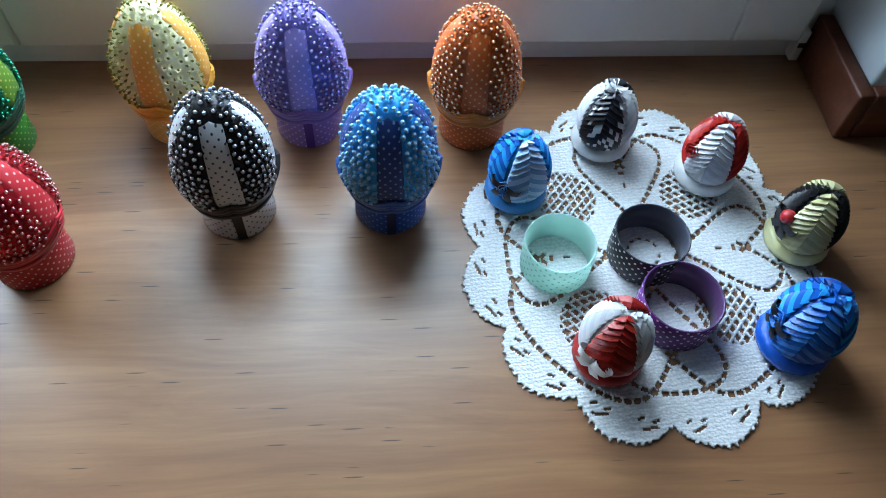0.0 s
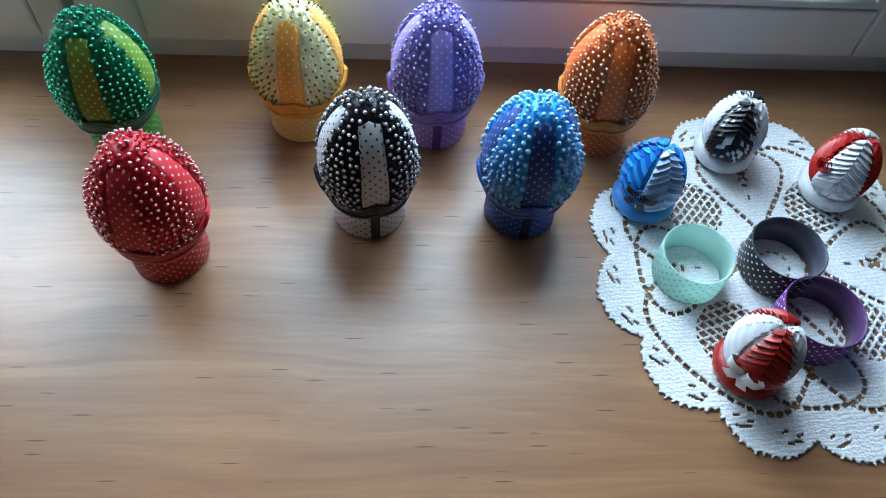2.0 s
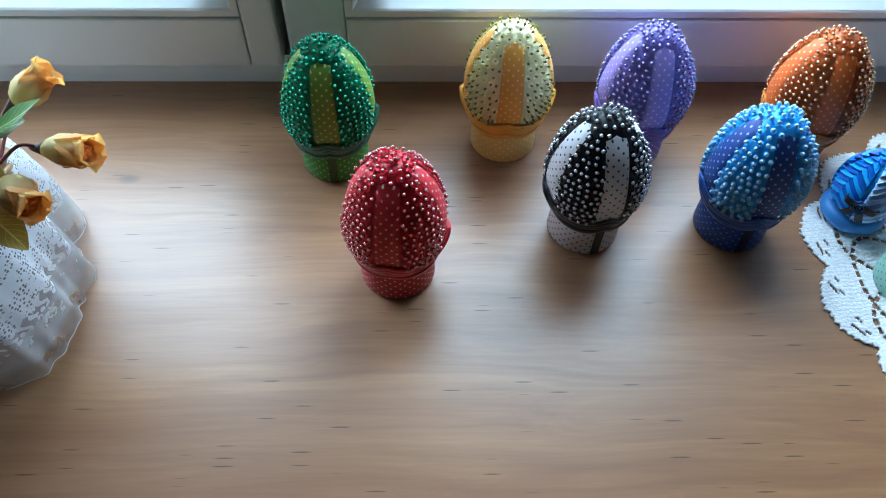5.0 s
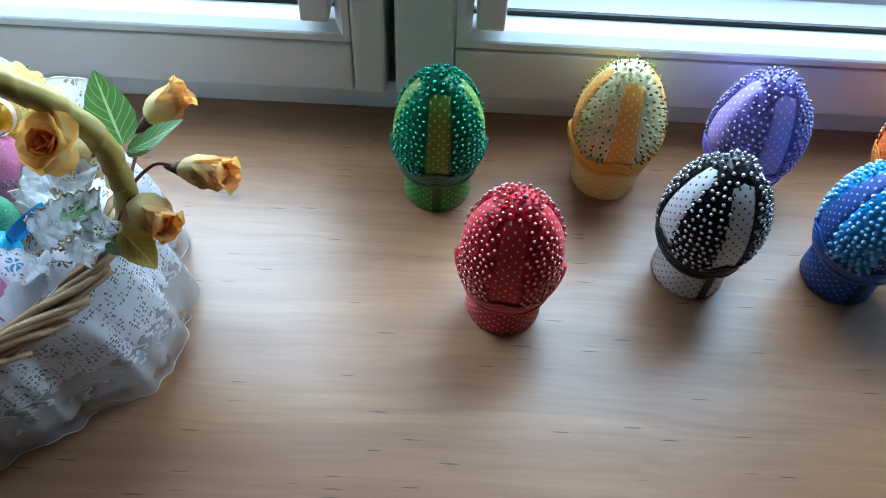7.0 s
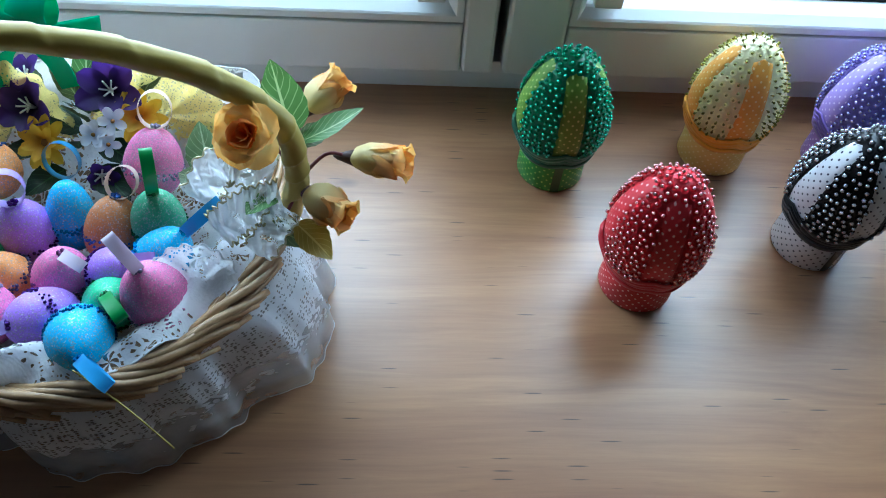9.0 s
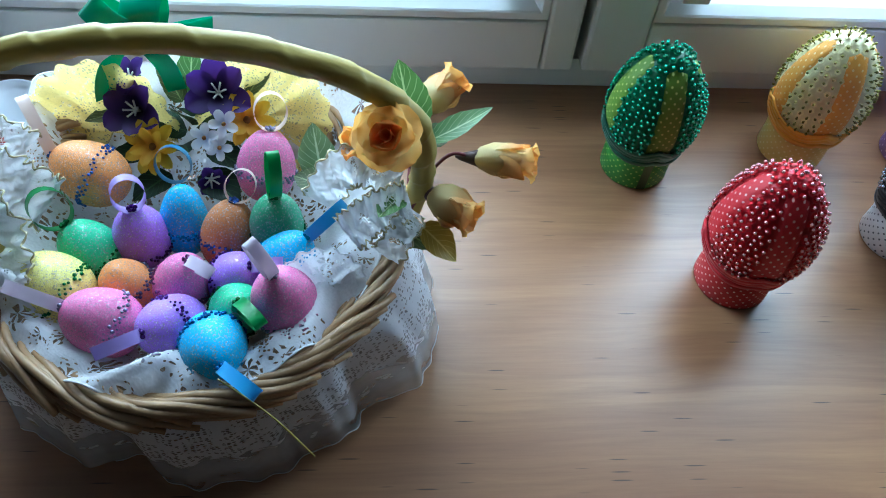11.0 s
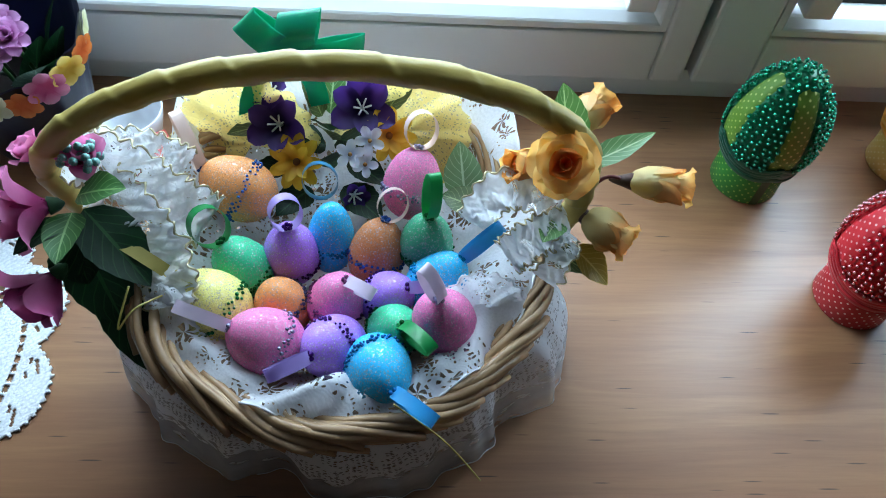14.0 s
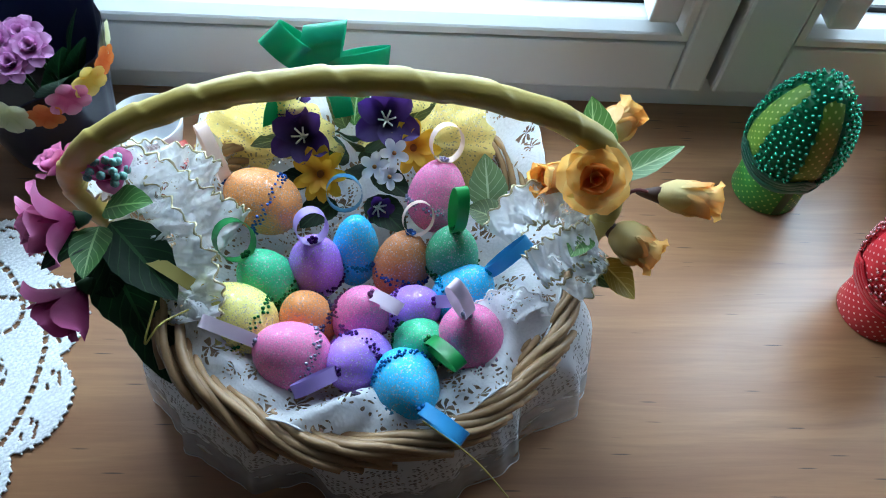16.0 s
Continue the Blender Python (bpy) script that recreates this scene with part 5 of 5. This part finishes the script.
def rose(label, c, axis, size, outer, heart, spin=0):
    f = thing("silk_rose", label, "silk flower", aim(c, axis, spin), "silk roses on the basket")
    whorl(f, petal_shape(size * 0.66, size * 0.62, 80, 70, 0.45).mesh("petal", heart), 3, 10, 0.0)
    whorl(f, petal_shape(size * 0.78, size * 0.80, 68, 54, 0.36, flick=-30).mesh("petal", heart), 4, 40, -0.0005)
    whorl(f, petal_shape(size * 0.98, size * 1.05, 52, 34, 0.30, flick=-50).mesh("petal", outer), 4, 0, -0.001)
    whorl(f, petal_shape(size * 1.02, size * 1.15, 34, 10, 0.24, flick=-50).mesh("petal", outer), 5, 20, -0.002)
    part("sepal", Shape().lathe([(0.0005, -0.006), (0.0022, -0.004), (0.0030, 0.0), (0.001, 0.001)], 10), BROWN, f, "brown calyx")
    return f


def bud(label, c, tip, width, stem=None):
    d = Vector(tip) - Vector(c)
    L = d.length
    f = thing("silk_rosebud", label, "silk flower", aim(c, d), "silk rosebuds on the basket")
    prof = [(0.0015, 0.0), (width * 0.30, L * 0.12), (width * 0.44, L * 0.32), (width * 0.46, L * 0.5), (width * 0.40, L * 0.7), (width * 0.33, L * 0.84), (width * 0.30, L * 0.9)]
    body = Shape().lathe(prof, 24)
    body.v = [(x * (1 + 0.10 * math.sin(3 * math.atan2(y, x) + 60 * z)), y * (1 + 0.10 * math.sin(3 * math.atan2(y, x) + 60 * z)), z) for x, y, z in body.v]
    body.uv = [(u, z / L * 0.9) for (u, _), (_, _, z) in zip(body.uv, body.v)]
    part("bud_body", body, PALE_ROSE, f)
    for k, (spin, flick) in enumerate(((0, -95), (75, -60), (150, -110), (215, -70), (290, -95))):
        ob = part("petal", petal_shape(L * 0.62, width * 0.78, 92, 84, 0.5, flick=flick).mesh("petal", PALE_ROSE if k % 2 else CREAM_ROSE), None, f)
        ob.matrix_local = pose(0, 0, L * 0.46, 0, 0, spin) @ Matrix.Translation((0, width * 0.36, 0))
    whorl(f, petal_shape(L * 0.98, width * 1.05, 46, 104, 0.42, flick=-35).mesh("petal", PALE_ROSE), 4, 20, 0.0004)
    whorl(f, petal_shape(L * 0.5, width * 0.5, 82, 86, 0.5, flick=-25).mesh("petal", HEART), 4, 15, L * 0.45)
    whorl(f, petal_shape(L * 0.5, width * 0.3, 50, 98, 0.1, tip=0.0).mesh("sepal", BROWN), 4, 10, -0.001)
    part("calyx", Shape().lathe([(0.0006, -0.008), (0.0016, -0.006), (0.0030, -0.001), (0.0042, 0.003), (0.002, 0.0045)], 10), BROWN, f, "dark brown calyx")
    if stem:
        inv = f.matrix_world.inverted()
        part("stem", Shape().tube([inv @ p for p in smooth_path([c, *stem], 6)], 0.0009, 6), STEM, f, "thin dark red stem")
    return f


rose("open orange and yellow silk rose tied to the handle", (-0.3265, -0.1900, 0.1420), (-0.15, -0.65, 0.75), 0.0155, CREAM_ROSE, HEART)
bud("cream and orange silk rosebud on a dark stem", (-0.2890, -0.1695, 0.1080), (-0.2630, -0.1765, 0.1130), 0.0165, [(-0.300, -0.170, 0.110), (-0.314, -0.180, 0.100)])
bud("cream and orange silk rosebud beside the handle", (-0.3090, -0.1830, 0.0990), (-0.2900, -0.1960, 0.0970), 0.0190, [(-0.314, -0.184, 0.095), (-0.318, -0.186, 0.088)])
bud("cream and orange silk rosebud behind the handle", (-0.3120, -0.1400, 0.1080), (-0.2950, -0.1280, 0.1190), 0.0180, [(-0.316, -0.150, 0.100), (-0.318, -0.172, 0.090)])
bud("cream silk rosebud inside the handle", (-0.3240, -0.1700, 0.1180), (-0.3440, -0.1760, 0.1240), 0.0160, [(-0.318, -0.174, 0.110), (-0.316, -0.180, 0.100)])
leaf_thing((-0.3165, -0.160, 0.112), (-0.3230, -0.148, 0.146), 0.021, GREEN, "green silk rose leaf standing by the handle", 10, 20, (0, -1, 0.3))
leaf_thing((-0.3110, -0.168, 0.116), (-0.2815, -0.163, 0.133), 0.013, GREEN, "green silk rose leaf reaching over the sill", -15)
leaf_thing((-0.3130, -0.166, 0.112), (-0.2960, -0.160, 0.117), 0.014, OLIVE, "dark green silk rose leaf", 10)
leaf_thing((-0.3220, -0.190, 0.104), (-0.3310, -0.206, 0.110), 0.0125, GREEN, "light green silk leaf in front of the handle", 15)
leaf_thing((-0.3600, -0.158, 0.078), (-0.3640, -0.143, 0.102), 0.0185, leafy("leaf_pale", srgb("7fa070"), srgb("b8cca8")), "pale green veined silk leaf among the eggs", 10, 0, (0, -1, 0.4))
leaf_thing((-0.3560, -0.172, 0.088), (-0.3720, -0.166, 0.090), 0.017, OLIVE, "dark green silk leaf among the eggs", 10)
leaf_thing((-0.3130, -0.196, 0.092), (-0.2960, -0.208, 0.080), 0.016, leafy("leaf_yellow", srgb("c0a23c"), srgb("d8c070")), "yellow silk leaf below the rosebud", 20)
leaf_thing((-0.3280, -0.196, 0.093), (-0.3050, -0.206, 0.086), 0.014, OLIVE, "olive silk leaf on the rim", 10)

# bouquet at the back
VIOLET, YELLOW, STAR = petal("violet_petal", srgb("2a1248"), srgb("4c2c80"), 0.6), petal("yellow_petal", srgb("d89a1c"), srgb("ecc23a"), 0.5), petal("white_petal", srgb("c8d4ea"), srgb("eef2fa"), 0.4)
STAMEN, EYE = satin("stamen_white", (0.75, 0.75, 0.7, 1), 0.5), satin("daisy_eye", srgb("8a5a14"), 0.7)


def lily(label, c, axis, size, count=6, spin=0):
    f = thing("silk_lily", label, "silk flower", aim(c, axis, spin), "violet silk flowers")
    whorl(f, petal_shape(size, size * 0.62, 62, 8, 0.18, tip=0.1).mesh("petal", VIOLET), count // 2, 0)
    whorl(f, petal_shape(size * 0.95, size * 0.56, 66, 18, 0.18, tip=0.1).mesh("petal", VIOLET), count - count // 2, 60, 0.0005)
    for i in range(6):
        t = 2 * math.pi * i / 6
        part("stamen", Shape().tube([(0, 0, 0.002), (0.0012 * math.cos(t), 0.0012 * math.sin(t), size * 0.35), (0.0042 * math.cos(t), 0.0042 * math.sin(t), size * 0.52)], 0.0005, 5), STAMEN, f, "white stamen")
    return f


def daisy(label, c, axis, size, spin=0):
    f = thing("silk_daisy", label, "silk flower", aim(c, axis, spin), "yellow silk daisies")
    whorl(f, petal_shape(size, size * 0.42, 30, 4, 0.12, tip=0.3).mesh("petal", YELLOW), 9, 0)
    whorl(f, petal_shape(size * 0.8, size * 0.36, 48, 22, 0.12, tip=0.3).mesh("petal", YELLOW), 7, 20, 0.0006)
    part("flower_eye", Shape().ball((0, 0, 0.0015), 0.0026, 10, 0.6), EYE, f, "brownish flower eye")
    return f


def star(label, c, axis, size, spin=0):
    f = thing("silk_star_flower", label, "silk flower", aim(c, axis, spin), "small white star flowers")
    whorl(f, petal_shape(size, size * 0.62, 28, 0, 0.15, tip=0.1).mesh("petal", STAR), 5, 0)
    part("flower_eye", Shape().ball((0, 0, 0.0012), 0.0011, 8), EYE, f)
    return f


lily("dark violet silk lily with white stamens", (-0.4120, -0.1190, 0.0960), (0.1, -0.55, 0.8), 0.0215)
lily("dark violet silk lily with white stamens", (-0.4500, -0.1250, 0.0900), (-0.25, -0.6, 0.75), 0.0205, 6, 25)
lily("dark violet half-open silk lily", (-0.4550, -0.1120, 0.0960), (-0.3, -0.2, 0.9), 0.0150, 6, 10)
lily("dark violet silk lily hanging low", (-0.4160, -0.1550, 0.0760), (0.3, -0.5, 0.2), 0.0105, 6, 10)
daisy("yellow silk daisy facing the eggs", (-0.4420, -0.1440, 0.0850), (-0.15, -0.65, 0.7), 0.0150)
daisy("yellow silk daisy among violet flowers", (-0.3985, -0.1300, 0.0900), (0.25, -0.6, 0.75), 0.0150, 15)
star("small white silk star flower", (-0.4160, -0.1455, 0.0930), (-0.1, -0.6, 0.75), 0.0078)
star("small white silk star flower", (-0.4070, -0.1400, 0.0970), (0.1, -0.6, 0.75), 0.0078, 20)
star("small white silk star flower", (-0.4090, -0.1490, 0.0900), (0.1, -0.6, 0.75), 0.0068, 40)
for foot, tip, w, mat in (((-0.450, -0.122, 0.088), (-0.478, -0.130, 0.088), 0.015, OLIVE), ((-0.452, -0.114, 0.090), (-0.470, -0.104, 0.102), 0.014, OLIVE), ((-0.432, -0.118, 0.090), (-0.441, -0.112, 0.114), 0.013, OLIVE),
                          ((-0.428, -0.116, 0.090), (-0.424, -0.100, 0.116), 0.014, GREEN), ((-0.400, -0.116, 0.092), (-0.384, -0.102, 0.108), 0.013, OLIVE), ((-0.426, -0.130, 0.086), (-0.431, -0.138, 0.104), 0.013, OLIVE),
                          ((-0.418, -0.138, 0.080), (-0.398, -0.152, 0.078), 0.015, DEEP), ((-0.446, -0.140, 0.078), (-0.468, -0.150, 0.078), 0.015, DEEP), ((-0.420, -0.150, 0.074), (-0.400, -0.168, 0.070), 0.018, DEEP), ((-0.436, -0.150, 0.072), (-0.452, -0.166, 0.070), 0.018, DEEP), ((-0.430, -0.128, 0.080), (-0.452, -0.134, 0.090), 0.020, DEEP), ((-0.424, -0.126, 0.082), (-0.404, -0.136, 0.088), 0.020, DEEP), ((-0.432, -0.134, 0.076), (-0.424, -0.150, 0.088), 0.020, DEEP), ((-0.428, -0.122, 0.084), (-0.430, -0.132, 0.100), 0.018, DEEP)):
    leaf_thing(foot, tip, w, mat, "dark green silk leaf of the bouquet", 15)
bw = thing("ribbon_bow", "bright green satin ribbon bow behind the handle", "ribbon bow")
SG = satin("green_satin", srgb("22b48a"), 0.22, 0.4)
for side, (tip, wide) in enumerate((((-0.463, -0.108, 0.140), (0.7, 0.1, 0.7)), ((-0.439, -0.106, 0.1435), (0.97, 0.0, 0.2)), ((-0.412, -0.110, 0.130), (0.1, 0.3, 0.9)))):
    k = Vector((-0.443, -0.113, 0.124))
    t = Vector(tip)
    mid = (k + t) / 2
    lift = Vector((0, -0.007, 0.004))
    pts = [tuple(p) for p in (k, mid + lift, t + lift * 0.5, t - lift * 0.3, mid - lift, k)]
    part("bow_loop", strip(smooth_path(pts, 6), wide, (0.0150, 0.0200, 0.0105)[side]), SG, bw)
part("knot", Shape().ball((-0.443, -0.114, 0.124), 0.0048, 12, 0.9), SG, bw)
part("hanging_tail", strip(smooth_path([(-0.445, -0.115, 0.124), (-0.458, -0.117, 0.117), (-0.464, -0.120, 0.106), (-0.466, -0.122, 0.096)], 5), (0.9, 0.3, 0.2), 0.012), SG, bw)
part("short_tail", strip(smooth_path([(-0.440, -0.116, 0.122), (-0.434, -0.118, 0.112), (-0.432, -0.120, 0.100)], 5), (0.95, 0.1, 0.2), 0.010), SG, bw)
lp = new("ribbon_loop", strip([(-0.4300 + 0.0085 * math.sin(t), -0.158 + 0.004 * math.cos(t), 0.088 + 0.0085 * math.cos(t)) for t in (2 * math.pi * i / 20 for i in range(21))], (0.1, -0.8, 0.5), 0.005).mesh("ribbon_loop", satin("blue_loop", srgb("2a86b0"))))
tagged(lp, "blue satin ribbon loop in front of the daisy", "ribbon")

# pink flowers on the other side
MAGENTA = petal("pink_petal", srgb("98265f"), srgb("c05890"), 0.7)
ROSEP = petal("rose_pink_petal", srgb("b83c7c"), srgb("e28cb6"), 0.6)


def tulip(label, c, axis, size, mat, spin=0):
    f = thing("silk_tulip", label, "silk flower", aim(c, axis, spin), "pink silk flowers at the handle's foot")
    whorl(f, petal_shape(size * 0.95, size * 0.72, 70, 84, 0.38).mesh("petal", mat), 3, 0)
    whorl(f, petal_shape(size, size * 0.80, 58, 66, 0.32, flick=-50).mesh("petal", mat), 3, 60)
    whorl(f, petal_shape(size * 1.0, size * 0.8, 40, 46, 0.28, flick=-80).mesh("petal", mat), 3, 25)
    part("calyx", Shape().lathe([(0.0006, -0.005), (0.0026, -0.003), (0.0040, 0.001), (0.002, 0.002)], 10), satin("calyx_green", srgb("24502c"), 0.6), f, "dark green calyx")
    return f


tulip("large pink silk flower beside the handle", (-0.5320, -0.1990, 0.1180), (-0.75, -0.45, 0.25), 0.0240, ROSEP)
tulip("dark pink silk flower hanging over the doily", (-0.5300, -0.2200, 0.1000), (-0.55, -0.65, -0.30), 0.0235, MAGENTA, 30)
tulip("small pink silk flower behind the handle", (-0.5220, -0.1800, 0.1220), (0.15, -0.25, 0.9), 0.0140, ROSEP, 30)
tulip("small pink silk flower beside the handle", (-0.5420, -0.1760, 0.1180), (-0.5, 0.2, 0.8), 0.0140, ROSEP, 30)
cl = thing("berry_cluster", "cluster of small grey-green glittered berries", "berries")
rr = random.Random(3)
for i in range(16):
    a, b = rr.uniform(0, 6.28), rr.uniform(-0.6, 1.4)
    part("berry", Shape().ball((-0.5215 + 0.0075 * math.cos(a) * math.cos(b), -0.1890 + 0.0075 * math.sin(a) * math.cos(b), 0.1270 + 0.005 * math.sin(b)), rr.uniform(0.0016, 0.0024), 8), glitter("berry_teal", srgb("5f9a92")), cl) if i == 0 else None
    if i:
        part("berry", cl.children[0].data, None, cl).location = (0.0075 * math.cos(a) * math.cos(b) * 1.1, 0.0075 * math.sin(a) * math.cos(b), 0.005 * math.sin(b) * 0.9)
for foot, tip, w, mat, lab in (((-0.522, -0.196, 0.112), (-0.494, -0.222, 0.094), 0.024, DEEP, "large dark green silk leaf by the handle"), ((-0.526, -0.198, 0.112), (-0.524, -0.226, 0.116), 0.016, leafy("leaf_mid", srgb("3f7a34"), srgb("7aa860")), "serrated green silk leaf"),
                               ((-0.524, -0.192, 0.116), (-0.502, -0.194, 0.124), 0.017, leafy("leaf_mid", srgb("3f7a34"), srgb("7aa860")), "green silk leaf below the berries"), ((-0.514, -0.206, 0.092), (-0.4990, -0.246, 0.064), 0.024, DEEP, "long dark green silk leaf hanging over the rim"),
                               ((-0.524, -0.205, 0.104), (-0.507, -0.232, 0.078), 0.026, DEEP, "dark green silk leaf under the pink flowers"), ((-0.528, -0.202, 0.112), (-0.541, -0.222, 0.116), 0.012, DEEP, "small dark green silk leaf"), ((-0.528, -0.206, 0.102), (-0.519, -0.222, 0.095), 0.022, DEEP, "dark green silk leaf")):
    leaf_thing(foot, tip, w, mat, lab, 20)

# ---- flower pot in its paper sleeve, and the small things beside it ----
NAVY = satin("navy_paper", srgb("0c1128"), 0.3)


def sleeve(shrink=0.0):
    rows, uvs = [], []
    for j in range(15):
        f = j / 14
        row = []
        for i in range(65):
            a = 2 * math.pi * i / 64
            s, c = math.sin(a), math.cos(a)
            top = 0.092 + 0.024 * s + 0.002 * math.sin(9 * a)
            ax, by = 0.033 + 0.017 * f - shrink, 0.025 + 0.011 * f - shrink
            y = -0.055 - 0.000 * f + by * s
            row.append((-0.617 + ax * c + 0.0012 * math.sin(13 * a) * f, min(y, -0.017 - shrink), 0.0006 + top * f + shrink))
            uvs.append((a * 0.05, f * 0.1))
        rows.append(row)
    return Shape().grid(rows, uvs=uvs)


pot = thing("flower_pot_sleeve", "navy paper flower sleeve with bright blossoms round its edge", "flower sleeve")
part("sleeve_paper", sleeve(), NAVY, pot)
part("sleeve_inside", sleeve(0.0006), satin("navy_inside", srgb("2a3560"), 0.45), pot)
part("soil", Shape().lathe([(0.0005, 0.045), (0.029, 0.045)], 24, (-0.617, -0.055)), painted("dark_soil", (0.02, 0.014, 0.01, 1), 0.95), pot, "dark soil")
PRINTS = [petal("print", srgb(a), srgb(b), 0.6) for a, b in (("d8588a", "f0a8c4"), ("e46a28", "f09048"), ("d8d8a0", "f0ecc8"), ("d86070", "ee98a0"), ("e8c040", "f4dc80"))]
for k, (ang, f, sz) in enumerate(((-50, 0.93, 0.0095), (-68, 0.86, 0.0080), (-90, 0.92, 0.0110), (-112, 0.94, 0.0100), (-32, 0.93, 0.0085), (-132, 0.92, 0.0100), (-12, 0.90, 0.0075), (8, 0.88, 0.0075))):
    a = radians(ang)
    s, c = math.sin(a), math.cos(a)
    top = 0.092 + 0.024 * s
    ax, by = 0.033 + 0.017 * f, 0.025 + 0.011 * f
    p = Vector((-0.617 + ax * c, -0.055 - 0.000 * f + by * s, 0.0006 + top * f))
    n = Vector((c / ax, s / by, -0.25 / by * 0.4)).normalized()
    blossom = Shape()
    for q in range(6):
        ps = petal_shape(sz * 1.3, sz * 1.0, 6, 2, 0.05).moved(pose(0, 0, 0.0006, 0, 0, 60 * q))
        blossom.add(ps.v, ps.f, ps.uv)
    part("printed_blossom", blossom.moved(aim(p + n * 0.0008, n)), PRINTS[k % 5], pot, "embossed paper blossom")
CARN = petal("carnation", srgb("b05a98"), srgb("dca0d0"), 0.5)
for c in ((-0.606, -0.062, 0.092), (-0.598, -0.072, 0.092), (-0.607, -0.080, 0.088), (-0.616, -0.068, 0.092), (-0.622, -0.080, 0.086), (-0.630, -0.066, 0.090)):
    f = thing("silk_carnation", "ruffled pink carnation in the pot", "silk flower", aim(c, (0.1, -0.4, 0.9), 40 * c[0] * 1000), "pink carnations in the pot")
    for k in range(3):
        whorl(f, petal_shape(0.0125 - 0.002 * k, 0.0085, 30 + 22 * k, 4 + 30 * k, 0.2, flick=-40).mesh("petal", CARN), 7, 17 * k, 0.0006 * k)
    part("stem", Shape().tube([(0, 0, 0.001), (0, 0.002, -0.02), (0, 0.01, -0.042)], 0.0012, 6), satin("stem_green", srgb("35602c")), f)
for foot, tip, w in (((-0.600, -0.066, 0.050), (-0.583, -0.087, 0.086), 0.025), ((-0.596, -0.052, 0.048), (-0.574, -0.062, 0.094), 0.022), ((-0.600, -0.050, 0.048), (-0.580, -0.046, 0.100), 0.020), ((-0.604, -0.058, 0.048), (-0.586, -0.066, 0.090), 0.022), ((-0.594, -0.064, 0.048), (-0.576, -0.076, 0.084), 0.020)):
    leaf_thing(foot, tip, w, DEEP if w < 0.023 else leafy("leaf_grey", srgb("4f6a58"), srgb("7a9080")), "dark green plant leaf in the pot", 12)
bowl = solo("bowl", Shape().lathe([(0.012, 0.0005), (0.014, 0.0), (0.016, 0.004), (0.021, 0.022), (0.0225, 0.030), (0.0215, 0.0305), (0.020, 0.022), (0.014, 0.006), (0.0005, 0.005)], 40), painted("white_china", (0.75, 0.76, 0.78, 1), 0.2), "small white china bowl behind the basket", "bowl", pose(-0.5600, -0.0600, 0.0004))
solo("red_box", Shape().box(-0.014, 0.014, -0.010, 0.010, 0, 0.030, 0.001), satin("red_card", srgb("a8301f"), 0.5), "small red card box behind the basket", "box", pose(-0.5400, -0.0900, 0.0004, 0, 0, 30))
# loose straw of dry grass on the rim
solo("straw", Shape().tube(smooth_path([(-0.487, -0.222, 0.090), (-0.497, -0.235, 0.098), (-0.503, -0.242, 0.094), (-0.499, -0.228, 0.104)], 8), 0.00045, 5), satin("straw_yellow", srgb("b8a850"), 0.5), "loose yellow straw on the basket rim", "straw")
solo("straw", Shape().tube(smooth_path([(-0.392, -0.272, 0.0925), (-0.372, -0.283, 0.083), (-0.356, -0.292, 0.062)], 8), 0.00035, 5), satin("straw_yellow", srgb("b8a850"), 0.5), "loose yellow straw across the basket rim", "straw")
